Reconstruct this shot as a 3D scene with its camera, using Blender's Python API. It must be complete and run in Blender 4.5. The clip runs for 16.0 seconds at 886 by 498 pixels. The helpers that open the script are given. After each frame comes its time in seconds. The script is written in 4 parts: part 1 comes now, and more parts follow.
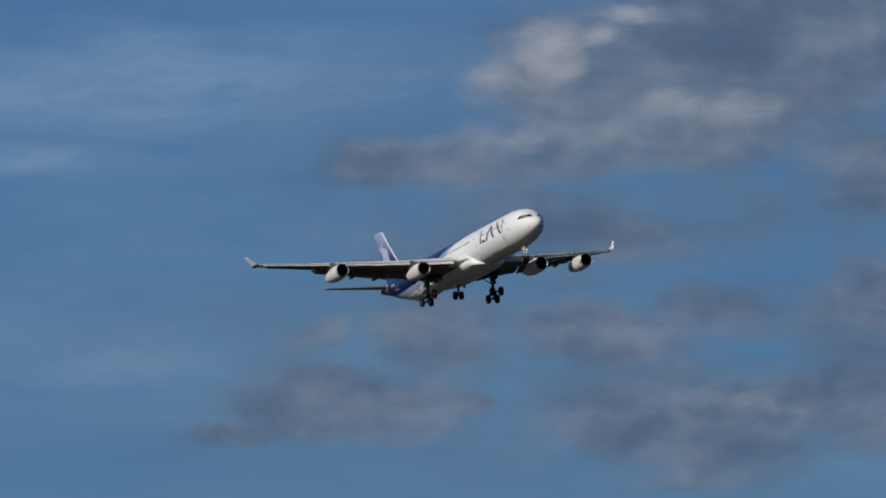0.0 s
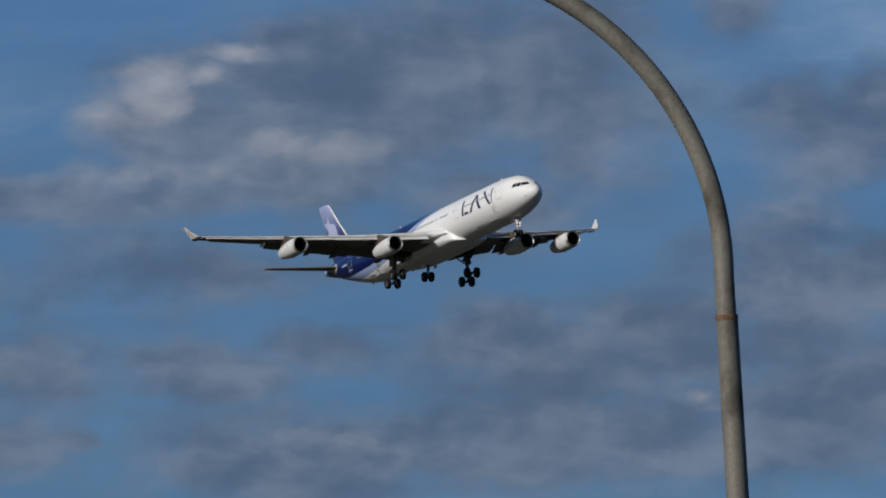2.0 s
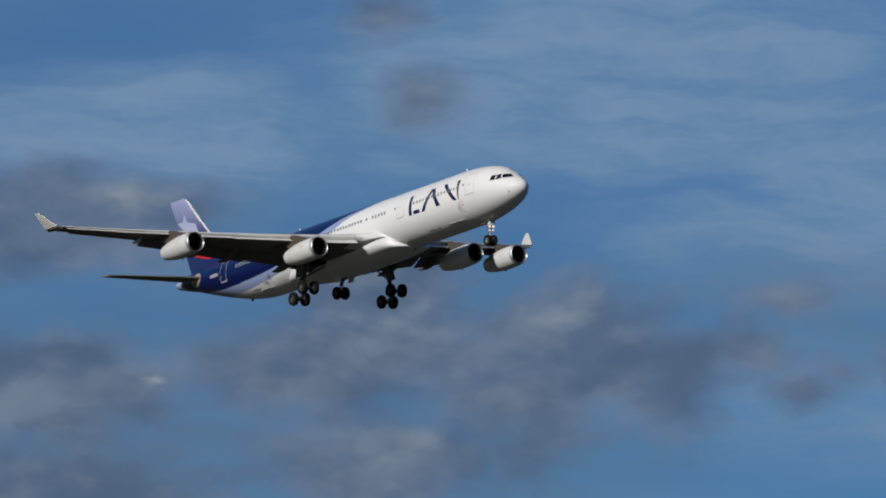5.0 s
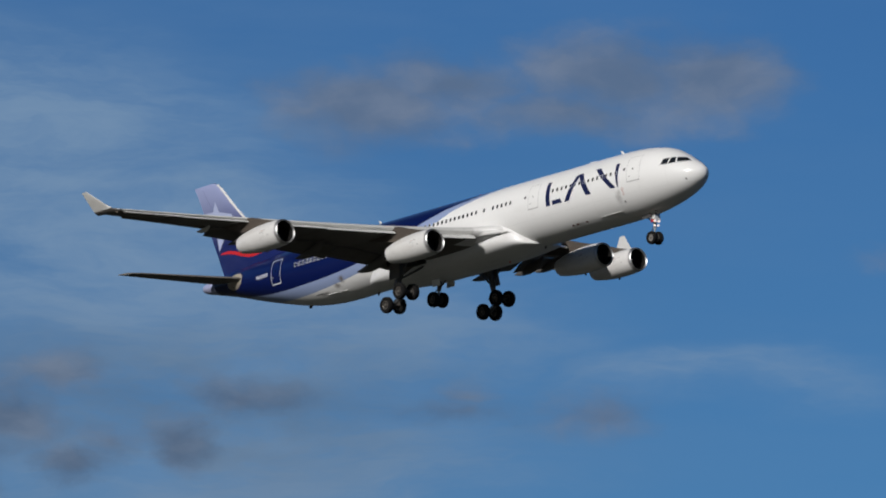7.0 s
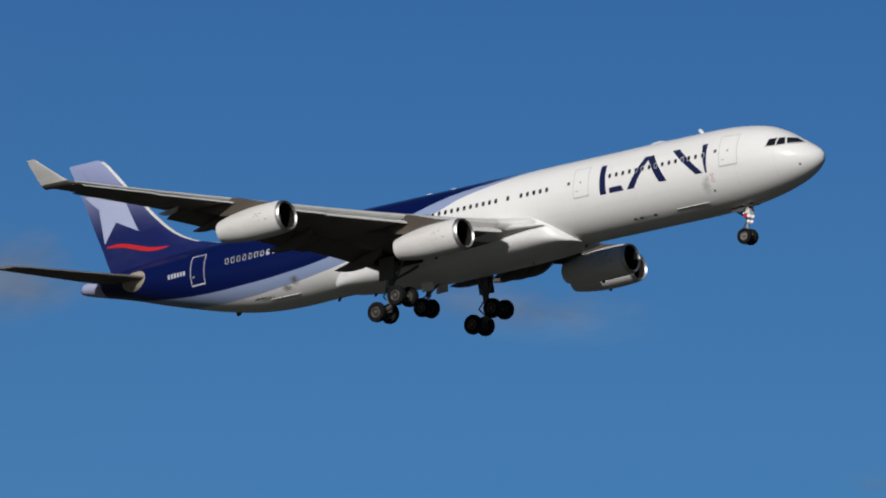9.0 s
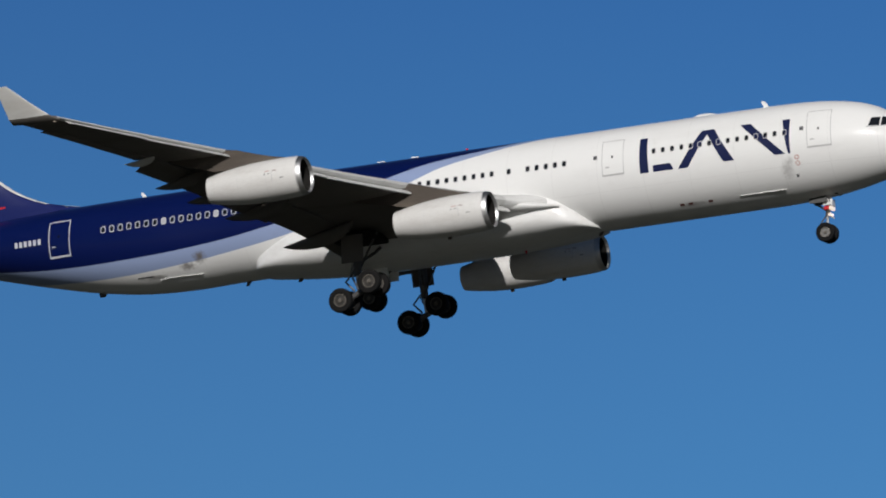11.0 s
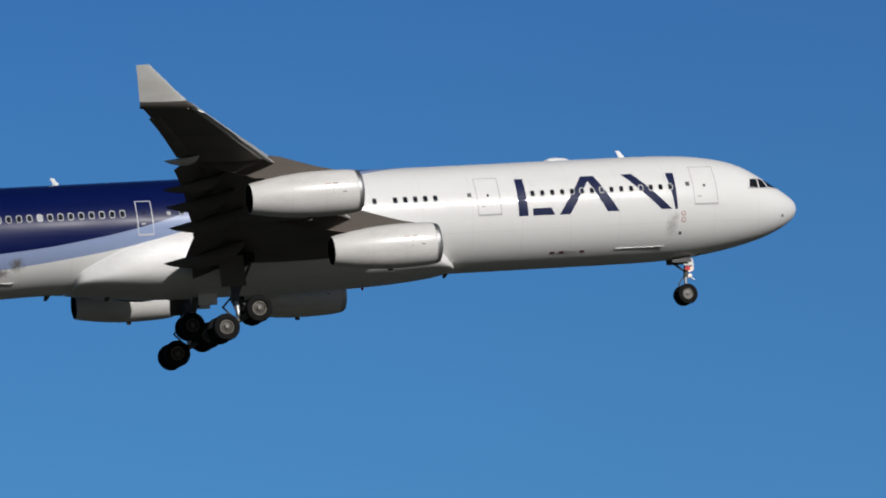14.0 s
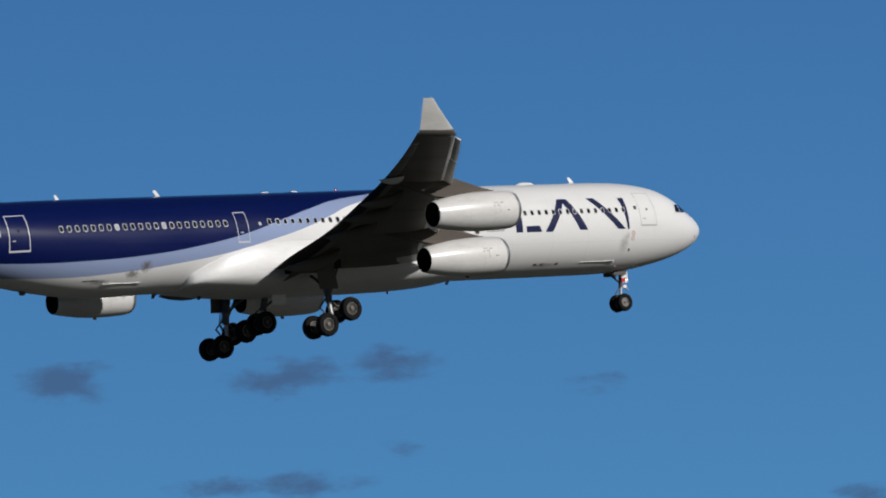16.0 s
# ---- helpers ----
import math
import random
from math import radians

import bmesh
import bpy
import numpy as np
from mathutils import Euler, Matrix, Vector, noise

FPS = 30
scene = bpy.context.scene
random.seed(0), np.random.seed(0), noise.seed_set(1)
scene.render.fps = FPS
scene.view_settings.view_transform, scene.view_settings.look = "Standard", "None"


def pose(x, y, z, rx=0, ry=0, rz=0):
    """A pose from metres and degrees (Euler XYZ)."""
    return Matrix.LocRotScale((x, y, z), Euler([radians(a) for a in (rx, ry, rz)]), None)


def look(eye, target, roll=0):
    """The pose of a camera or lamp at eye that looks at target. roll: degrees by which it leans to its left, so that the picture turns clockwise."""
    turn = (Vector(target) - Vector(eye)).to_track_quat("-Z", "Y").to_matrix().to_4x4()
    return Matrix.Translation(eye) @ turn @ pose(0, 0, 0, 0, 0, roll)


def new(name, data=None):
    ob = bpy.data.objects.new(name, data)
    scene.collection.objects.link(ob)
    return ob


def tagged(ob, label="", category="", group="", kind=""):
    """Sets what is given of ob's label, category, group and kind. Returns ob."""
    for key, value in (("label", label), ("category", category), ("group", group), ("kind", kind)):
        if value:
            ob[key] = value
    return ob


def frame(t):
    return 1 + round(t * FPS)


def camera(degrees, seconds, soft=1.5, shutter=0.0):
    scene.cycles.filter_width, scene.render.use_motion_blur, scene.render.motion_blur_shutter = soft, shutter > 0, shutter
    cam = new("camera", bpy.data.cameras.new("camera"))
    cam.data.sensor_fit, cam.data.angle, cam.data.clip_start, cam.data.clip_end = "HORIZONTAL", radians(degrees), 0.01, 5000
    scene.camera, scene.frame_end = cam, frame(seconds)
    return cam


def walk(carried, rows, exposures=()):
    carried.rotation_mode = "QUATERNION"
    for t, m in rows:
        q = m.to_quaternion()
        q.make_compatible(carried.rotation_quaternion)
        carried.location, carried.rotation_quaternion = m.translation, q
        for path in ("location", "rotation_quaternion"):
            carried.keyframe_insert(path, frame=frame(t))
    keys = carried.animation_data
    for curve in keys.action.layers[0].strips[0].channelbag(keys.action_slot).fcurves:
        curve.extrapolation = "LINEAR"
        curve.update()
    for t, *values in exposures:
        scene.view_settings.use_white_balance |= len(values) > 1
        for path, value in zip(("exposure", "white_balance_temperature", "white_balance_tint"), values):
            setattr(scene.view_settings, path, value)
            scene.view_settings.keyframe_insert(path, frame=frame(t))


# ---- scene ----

# ================= camera: stands on the ground, pans after the aircraft =================
EYE = Vector((0, 0, 1.7))
cam = camera(7.88, 16.0, soft=1.9)


def aim(az, el, roll):
    """Camera pose from azimuth (clockwise from +y), elevation and lean, in degrees."""
    a, e = radians(az), radians(el)
    way = Vector((math.sin(a) * math.cos(e), math.cos(a) * math.cos(e), math.sin(e)))
    return look(EYE, EYE + way * 100, roll)


PAN = [
    (0, -70.406, 3.164, -0.75), (0.5, -69.559, 3.327, -0.80), (1, -68.542, 3.348, -0.78),
    (1.5, -67.726, 3.345, -0.62), (2, -66.878, 3.475, -0.50), (2.5, -65.460, 3.509, -0.45),
    (3, -64.018, 3.734, -0.12), (3.5, -62.791, 3.977, 0.12), (3.96, -61.664, 4.146, 0.35),
    (4.42, -60.520, 4.297, 0.63), (4.88, -59.312, 4.439, 0.72), (5.34, -57.993, 4.579, 0.78),
    (5.8, -56.513, 4.725, 0.81), (6, -55.830, 4.774, 0.89), (6.5, -54.127, 4.905, 0.86),
    (7, -52.429, 5.190, 0.72), (7.5, -49.715, 5.497, 0.30), (8, -46.956, 5.694, 0.23),
    (8.5, -44.246, 5.929, 0.27), (9, -41.321, 5.966, 0.21), (9.2, -39.767, 5.844, 0.15),
    (9.62, -36.685, 5.941, 0.15), (10.04, -33.338, 6.068, 0.19), (10.46, -29.670, 6.213, 0.24),
    (10.88, -25.635, 6.360, 0.29), (11.3, -21.198, 6.494, 0.29), (11.5, -18.753, 6.582, 0.11),
    (12, -12.540, 6.846, 0.19), (12.5, -6.884, 6.746, 0.10), (13, -1.708, 6.352, -0.45),
    (13.2, 0.492, 6.305, -0.21), (13.5, 4.610, 6.235, -0.59), (14, 11.794, 5.764, -0.63),
    (14.5, 17.622, 5.545, -0.39), (15, 22.720, 5.368, -0.79), (15.5, 27.639, 4.768, -1.38),
    (16, 32.435, 4.019, -1.72),
]
walk(cam, [(t, aim(az, el, roll)) for t, az, el, roll in PAN])

# ================= light =================
SUN_AZ, SUN_EL = 159.0, 29.0
sa, se = radians(SUN_AZ), radians(SUN_EL)
to_sun = Vector((math.sin(sa) * math.cos(se), math.cos(sa) * math.cos(se), math.sin(se)))
sun = new("sun", bpy.data.lights.new("sun", "SUN"))
sun.data.energy, sun.data.angle, sun.data.color = 5.25, radians(0.53), (1.0, 0.97, 0.945)
sun.matrix_world = look(to_sun * 500, (0, 0, 0))
scene.view_settings.exposure = -0.62

world = bpy.data.worlds.new("sky")
scene.world = world
world.use_nodes = True
wt = world.node_tree
sky = wt.nodes.new("ShaderNodeTexSky")
sky.sky_type, sky.sun_disc = "NISHITA", False
sky.sun_elevation, sky.sun_rotation = se, sa
sky.altitude, sky.air_density, sky.dust_density, sky.ozone_density = 0, 1.0, 0.15, 1.5
wt.links.new(sky.outputs[0], wt.nodes["Background"].inputs["Color"])
wt.nodes["Background"].inputs["Strength"].default_value = 0.022

# ================= materials =================
def material(name):
    m = bpy.data.materials.new(name)
    m.use_nodes = True
    return m, m.node_tree, m.node_tree.nodes["Principled BSDF"]


def node(nt, kind, **values):
    n = nt.nodes.new(kind)
    for key, value in values.items():
        n.inputs[key].default_value = value
    return n


def maths(nt, op, a, b=None, clamp=False):
    n = nt.nodes.new("ShaderNodeMath")
    n.operation, n.use_clamp = op, clamp
    for k, v in enumerate((a, b)):
        if v is None:
            continue
        if isinstance(v, (int, float)):
            n.inputs[k].default_value = v
        else:
            nt.links.new(v, n.inputs[k])
    return n.outputs[0]


def mix(nt, fac, a, b, blend="MIX"):
    n = nt.nodes.new("ShaderNodeMix")
    n.data_type, n.blend_type = "RGBA", blend
    for k, v in ((0, fac), (6, a), (7, b)):
        if isinstance(v, (int, float)):
            n.inputs[k].default_value = v
        elif isinstance(v, tuple):
            n.inputs[k].default_value = (*v, 1) if len(v) == 3 else v
        else:
            nt.links.new(v, n.inputs[k])
    return n.outputs[2]


def noise_of(nt, vec, scale, detail=4.0, rough=0.55, stretch=None):
    if stretch:
        mp = nt.nodes.new("ShaderNodeMapping")
        mp.inputs["Scale"].default_value = stretch
        nt.links.new(vec, mp.inputs["Vector"])
        vec = mp.outputs[0]
    n = node(nt, "ShaderNodeTexNoise", Scale=scale, Detail=detail, Roughness=rough)
    nt.links.new(vec, n.inputs["Vector"])
    return n.outputs[0]


def ramp(nt, fac, lo, hi):
    n = nt.nodes.new("ShaderNodeMapRange")
    n.interpolation_type = "SMOOTHSTEP"
    n.inputs["From Min"].default_value, n.inputs["From Max"].default_value = lo, hi
    nt.links.new(fac, n.inputs["Value"])
    return n.outputs[0]


def worn(name, colour, rough=0.4, metal=0.0, dirt=0.25, scale=0.6, stretch=(0.25, 1, 1), dirt_colour=None, bump=0.0, coat=0.0, spec=0.5):
    """Painted or bare surface with streaks along the airflow and fine grain."""
    m, nt, b = material(name)
    tc = nt.nodes.new("ShaderNodeTexCoord").outputs["Object"]
    big = ramp(nt, noise_of(nt, tc, scale, 5, 0.6, stretch), 0.42, 0.75)
    fine = ramp(nt, noise_of(nt, tc, scale * 14, 3, 0.6, stretch), 0.35, 0.75)
    low = dirt_colour or tuple(c * 0.55 for c in colour)
    c1 = mix(nt, maths(nt, "MULTIPLY", big, dirt), colour, low)
    c2 = mix(nt, maths(nt, "MULTIPLY", fine, dirt * 0.4), c1, low)
    nt.links.new(c2, b.inputs["Base Color"])
    nt.links.new(maths(nt, "ADD", maths(nt, "MULTIPLY", big, 0.18), rough), b.inputs["Roughness"])
    b.inputs["Metallic"].default_value = metal
    b.inputs["Specular IOR Level"].default_value = spec
    b.inputs["Coat Weight"].default_value = coat
    b.inputs["Coat Roughness"].default_value = 0.12
    if bump:
        bn = node(nt, "ShaderNodeBump", Strength=bump, Distance=0.01)
        nt.links.new(noise_of(nt, tc, scale * 30, 3), bn.inputs["Height"])
        nt.links.new(bn.outputs[0], b.inputs["Normal"])
    return m


WHITE, BLUE, LILAC = (0.80, 0.80, 0.79), (0.0022, 0.0075, 0.066), (0.27, 0.34, 0.53)
DIRTY = (0.30, 0.26, 0.22)
white_paint = worn("white_paint", WHITE, 0.36, dirt=0.22, dirt_colour=DIRTY, coat=0.15)
nacelle_paint = worn("nacelle_paint", (0.74, 0.73, 0.71), 0.34, dirt=0.3, scale=1.2, dirt_colour=DIRTY, coat=0.3)
blue_paint = worn("blue_paint", (0.006, 0.012, 0.06), 0.5, dirt=0.15, spec=0.2)
lilac_paint = worn("lilac_paint", LILAC, 0.35, dirt=0.15)
star_paint = worn("star_paint", (0.42, 0.47, 0.66), 0.35, dirt=0.12)
red_paint = worn("red_paint", (0.55, 0.02, 0.025), 0.35, dirt=0.15)
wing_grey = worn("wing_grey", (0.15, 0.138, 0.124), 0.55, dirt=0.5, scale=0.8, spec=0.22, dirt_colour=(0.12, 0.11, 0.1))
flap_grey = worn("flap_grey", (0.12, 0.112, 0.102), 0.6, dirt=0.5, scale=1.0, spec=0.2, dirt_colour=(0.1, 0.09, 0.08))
slat_metal = worn("slat_metal", (0.6, 0.6, 0.585), 0.4, 0.15, dirt=0.3, scale=1.5)
pylon_grey = worn("pylon_grey", (0.075, 0.062, 0.052), 0.55, spec=0.25, dirt=0.7, scale=1.5, dirt_colour=(0.12, 0.1, 0.08))
winglet_paint = worn("winglet_paint", (0.62, 0.62, 0.60), 0.38, dirt=0.3, dirt_colour=DIRTY)
bare_metal = worn("bare_metal", (0.6, 0.6, 0.6), 0.42, 1.0, dirt=0.2, scale=3)
gear_metal = worn("gear_metal", (0.13, 0.13, 0.13), 0.5, 0.3, spec=0.3, dirt=0.6, scale=4, dirt_colour=(0.05, 0.045, 0.04))
hub_paint = worn("hub_paint", (0.04, 0.037, 0.034), 0.5, 0.2, dirt=0.6, scale=5, dirt_colour=(0.06, 0.05, 0.04))
seal_tan = worn("seal_tan", (0.36, 0.32, 0.25), 0.5, dirt=0.5, scale=3)
rubber = worn("rubber", (0.008, 0.008, 0.0085), 0.85, spec=0.15, dirt=0.4, scale=6, dirt_colour=(0.025, 0.022, 0.02), bump=0.3)
dark_metal = worn("dark_metal", (0.014, 0.013, 0.012), 0.7, 0.2, spec=0.2, dirt=0.4, scale=3)
fan_metal = worn("fan_metal", (0.09, 0.09, 0.1), 0.4, 0.8, dirt=0.3, scale=3)
line_grey = worn("line_grey", (0.46, 0.46, 0.46), 0.5, dirt=0.3)
line_white = worn("line_white", (0.55, 0.56, 0.6), 0.45, dirt=0.2)
nozzle_black = worn("nozzle_black", (0.008, 0.007, 0.006), 0.9, dirt=0.3, scale=3)
hinge_line = worn("hinge_line", (0.05, 0.06, 0.16), 0.5, dirt=0.2)
rust_mark = worn("rust_mark", (0.14, 0.045, 0.04), 0.5, dirt=0.3)
pink_mark = worn("pink_mark", (0.5, 0.26, 0.23), 0.5, dirt=0.3)
nose_hub = worn("nose_hub", (0.2, 0.195, 0.185), 0.5, dirt=0.6, scale=6, dirt_colour=(0.06, 0.055, 0.05))
rim_metal = worn("rim_metal", (0.17, 0.155, 0.135), 0.45, 0.4, dirt=0.6, scale=5, dirt_colour=(0.06, 0.05, 0.04))
root_paint = worn("root_paint", (0.66, 0.66, 0.65), 0.4, dirt=0.3, dirt_colour=DIRTY)
seal_dark = worn("seal_dark", (0.08, 0.08, 0.085), 0.5, dirt=0.3)
galvanised = worn("galvanised", (0.21, 0.20, 0.172), 0.6, 0.2, dirt=0.9, scale=3.2, stretch=(1, 1, 0.8), dirt_colour=(0.06, 0.054, 0.04), spec=0.3)
rust = worn("rust", (0.16, 0.09, 0.045), 0.8, dirt=0.7, scale=12, stretch=(1, 1, 1), bump=0.4)
wire_metal = worn("wire_metal", (0.1, 0.1, 0.1), 0.5, 0.6, dirt=0.3)
concrete = worn("concrete", (0.32, 0.31, 0.29), 0.85, dirt=0.5, scale=2, stretch=(1, 1, 1), bump=0.4)

glass, gnt, gb = material("dark_glass")
gb.inputs["Base Color"].default_value = (0.012, 0.014, 0.018, 1)
gb.inputs["Roughness"].default_value = 0.06
gb.inputs["Specular IOR Level"].default_value = 0.3
blind, bnt_, bb_ = material("window_blind")
bb_.inputs["Base Color"].default_value = (0.42, 0.42, 0.42, 1)
bb_.inputs["Roughness"].default_value = 0.3
red_glass, rnt_, rb_ = material("beacon_red")
rb_.inputs["Base Color"].default_value = (0.6, 0.02, 0.02, 1)
rb_.inputs["Roughness"].default_value = 0.15
lamp_on, lnt_, lb_ = material("taxi_light")
lb_.inputs["Base Color"].default_value = (0.9, 0.88, 0.85, 1)
lb_.inputs["Metallic"].default_value = 0.8
lb_.inputs["Roughness"].default_value = 0.12
lb_.inputs["Emission Color"].default_value = (1, 0.8, 0.65, 1)
lb_.inputs["Emission Strength"].default_value = 1.2

# the livery: a blue after-body that sweeps up to the roof, a lilac band under it, white below and ahead
BLUE_EDGE = [(18, 3.0), (22, 2.75), (25.3, 2.35), (28.3, 2.0), (30.9, 1.4), (33.2, 0.75), (36, 0.0), (38.7, -0.5), (42.3, -0.93), (46.5, -1.15), (51, -1.12), (55, -0.75), (58, -0.3), (64, 0.6)]
LILAC_EDGE = [(18, 3.0), (22, 2.6), (25.4, 2.05), (27.7, 1.58), (29.5, 0.95), (31.7, 0.22), (34.4, -0.45), (37, -1.0), (40.6, -1.5), (44.2, -1.85), (47.8, -2.0), (51.2, -1.85), (55, -1.35), (64, -0.2)]


def edge_curve(nt, s, points):
    n = nt.nodes.new("ShaderNodeFloatCurve")
    c = n.mapping.curves[0]
    c.points[0].location = (0, (points[0][1] + 3.1) / 6.2)
    c.points[1].location = (1, (points[-1][1] + 3.1) / 6.2)
    for d, z in points[1:-1]:
        c.points.new((d - 18) / 46, (z + 3.1) / 6.2)
    n.mapping.update()
    nt.links.new(s, n.inputs["Value"])
    return maths(nt, "SUBTRACT", maths(nt, "MULTIPLY", n.outputs[0], 6.2), 3.1)


def livery_material():
    m, nt, b = material("livery")
    tc = nt.nodes.new("ShaderNodeTexCoord").outputs["Object"]
    xyz = nt.nodes.new("ShaderNodeSeparateXYZ")
    nt.links.new(tc, xyz.inputs[0])
    d = maths(nt, "MULTIPLY", xyz.outputs[0], -1)
    z = xyz.outputs[2]
    s = maths(nt, "DIVIDE", maths(nt, "SUBTRACT", d, 18), 46, clamp=True)
    over_blue = ramp(nt, maths(nt, "SUBTRACT", z, edge_curve(nt, s, BLUE_EDGE)), -0.02, 0.02)
    over_lilac = ramp(nt, maths(nt, "SUBTRACT", z, edge_curve(nt, s, LILAC_EDGE)), -0.02, 0.02)
    aft = ramp(nt, d, 18.0, 18.02)
    tail = ramp(nt, d, 61.0, 61.05)
    streak = ramp(nt, noise_of(nt, tc, 0.5, 5, 0.6, (0.22, 1, 1)), 0.45, 0.8)
    stain = ramp(nt, noise_of(nt, tc, 0.9, 6, 0.7), 0.58, 0.82)
    fine = noise_of(nt, tc, 9, 3, 0.6, (0.2, 1, 1))
    grime = noise_of(nt, tc, 3.2, 5, 0.65)
    whites = mix(nt, maths(nt, "MULTIPLY", streak, 0.13), WHITE, DIRTY)
    whites = mix(nt, maths(nt, "MULTIPLY", stain, 0.12), whites, DIRTY)
    whites = mix(nt, maths(nt, "MULTIPLY", fine, 0.06), whites, DIRTY)
    # skin joints: round the body every 2.65 m and three lap joints along it
    ring = maths(nt, "ABSOLUTE", maths(nt, "SUBTRACT", maths(nt, "FRACT", maths(nt, "DIVIDE", d, 2.65)), 0.5))
    joint = maths(nt, "GREATER_THAN", ring, 0.4965)
    lap = maths(nt, "LESS_THAN", maths(nt, "ABSOLUTE", maths(nt, "SUBTRACT", z, -1.15)), 0.008)
    whites = mix(nt, maths(nt, "MULTIPLY", maths(nt, "MAXIMUM", joint, lap), 0.22), whites, (0.35, 0.34, 0.33))
    lil = mix(nt, maths(nt, "MULTIPLY", stain, 0.3), LILAC, (0.2, 0.19, 0.2))
    blu = mix(nt, maths(nt, "MULTIPLY", streak, 0.25), BLUE, (0.005, 0.012, 0.08))
    col = mix(nt, maths(nt, "MULTIPLY", over_lilac, aft), whites, lil)
    col = mix(nt, maths(nt, "MULTIPLY", over_blue, aft), col, blu)
    # grime at the forward service panel, at the aft drain and along the cargo doors
    for gd, gz, gw, gh, much in ((7.75, -1.35, 0.45, 0.7, 0.42), (7.5, -0.95, 0.25, 0.45, 0.3), (42.6, -1.55, 0.5, 0.45, 1.0), (43.4, -1.95, 0.7, 0.3, 0.8), (45.6, -2.3, 1.2, 0.2, 0.7), (13.4, -2.35, 1.0, 0.15, 0.5)):
        a = maths(nt, "DIVIDE", maths(nt, "SUBTRACT", d, gd), gw)
        c = maths(nt, "DIVIDE", maths(nt, "SUBTRACT", z, gz), gh)
        r = maths(nt, "SQRT", maths(nt, "ADD", maths(nt, "MULTIPLY", a, a), maths(nt, "MULTIPLY", c, c)))
        spot = ramp(nt, maths(nt, "ADD", r, maths(nt, "MULTIPLY", grime, 1.6)), 1.75, 0.9)
        col = mix(nt, maths(nt, "MULTIPLY", spot, much), col, (0.15, 0.135, 0.13))
    col = mix(nt, tail, col, (0.4, 0.42, 0.6))
    nt.links.new(col, b.inputs["Base Color"])
    nt.links.new(maths(nt, "ADD", maths(nt, "MULTIPLY", streak, 0.15), 0.3), b.inputs["Roughness"])
    b.inputs["Specular IOR Level"].default_value = 0.12
    b.inputs["Coat Weight"].default_value = 0.4
    b.inputs["Coat Roughness"].default_value = 0.06
    return m


def fin_material():
    m, nt, b = material("fin_livery")
    tc = nt.nodes.new("ShaderNodeTexCoord").outputs["Object"]
    xyz = nt.nodes.new("ShaderNodeSeparateXYZ")
    nt.links.new(tc, xyz.inputs[0])
    up = ramp(nt, xyz.outputs[2], 4.6, 10.6)
    streak = ramp(nt, noise_of(nt, tc, 0.8, 5, 0.6, (0.3, 1, 1)), 0.45, 0.8)
    col = mix(nt, up, (0.008, 0.014, 0.10), (0.31, 0.35, 0.56))
    col = mix(nt, maths(nt, "MULTIPLY", streak, 0.15), col, (0.1, 0.11, 0.22))
    nt.links.new(col, b.inputs["Base Color"])
    b.inputs["Roughness"].default_value = 0.34
    b.inputs["Coat Weight"].default_value = 0.4
    return m


livery, fin_paint = livery_material(), fin_material()


# ================= building helpers =================
def part(name, bm, mats, parent=None, label="", smooth=True):
    """Link a bmesh as one mesh object under a thing or a part."""
    me = bpy.data.meshes.new(name)
    if smooth:
        for fc in bm.faces:
            fc.smooth = True
        for e in bm.edges:
            if len(e.link_faces) == 2 and e.calc_face_angle(0) > 0.7:
                e.smooth = False
    bm.to_mesh(me)
    bm.free()
    for m in mats if isinstance(mats, (list, tuple)) else (mats,):
        me.materials.append(m)
    ob = new(name, me)
    ob.parent = parent
    if label:
        ob["label"] = label
    return ob


def again(ob, parent, m=None):
    """One more of the same piece, on the same mesh."""
    o = new(ob.name.split(".")[0], ob.data)
    o.parent = parent
    if m is not None:
        o.matrix_basis = m
    if "label" in ob:
        o["label"] = ob["label"]
    return o


def loft(rings, close=True, caps=True, bm=None, mat=0):
    """Skin through rings of equal point counts."""
    bm = bm or bmesh.new()
    vs = [[bm.verts.new(p) for p in r] for r in rings]
    n = len(vs[0])
    for a, b in zip(vs, vs[1:]):
        for i in range(n if close else n - 1):
            j = (i + 1) % n
            try:
                bm.faces.new((a[i], a[j], b[j], b[i])).material_index = mat
            except ValueError:
                pass
    if caps:
        for r in (vs[0], vs[-1]):
            if len(r) > 2:
                bm.faces.new(r).material_index = mat
    return bm


def finish(bm):
    bmesh.ops.remove_doubles(bm, verts=bm.verts, dist=1e-4)
    bmesh.ops.recalc_face_normals(bm, faces=bm.faces)
    return bm


def tube(points, r, sides=12, bm=None, mat=0):
    """Round bar along a line of points; r is a radius or one for each point."""
    pts = [Vector(p) for p in points]
    rings, side = [], None
    for k, p in enumerate(pts):
        t = (pts[min(k + 1, len(pts) - 1)] - pts[max(k - 1, 0)]).normalized()
        side = side or t.orthogonal().normalized()
        side = (side - t * side.dot(t)).normalized()
        b = t.cross(side)
        rr = r[k] if isinstance(r, (list, tuple)) else r
        rings.append([p + (side * math.cos(2 * math.pi * i / sides) + b * math.sin(2 * math.pi * i / sides)) * rr for i in range(sides)])
    return loft(rings, bm=bm, mat=mat)


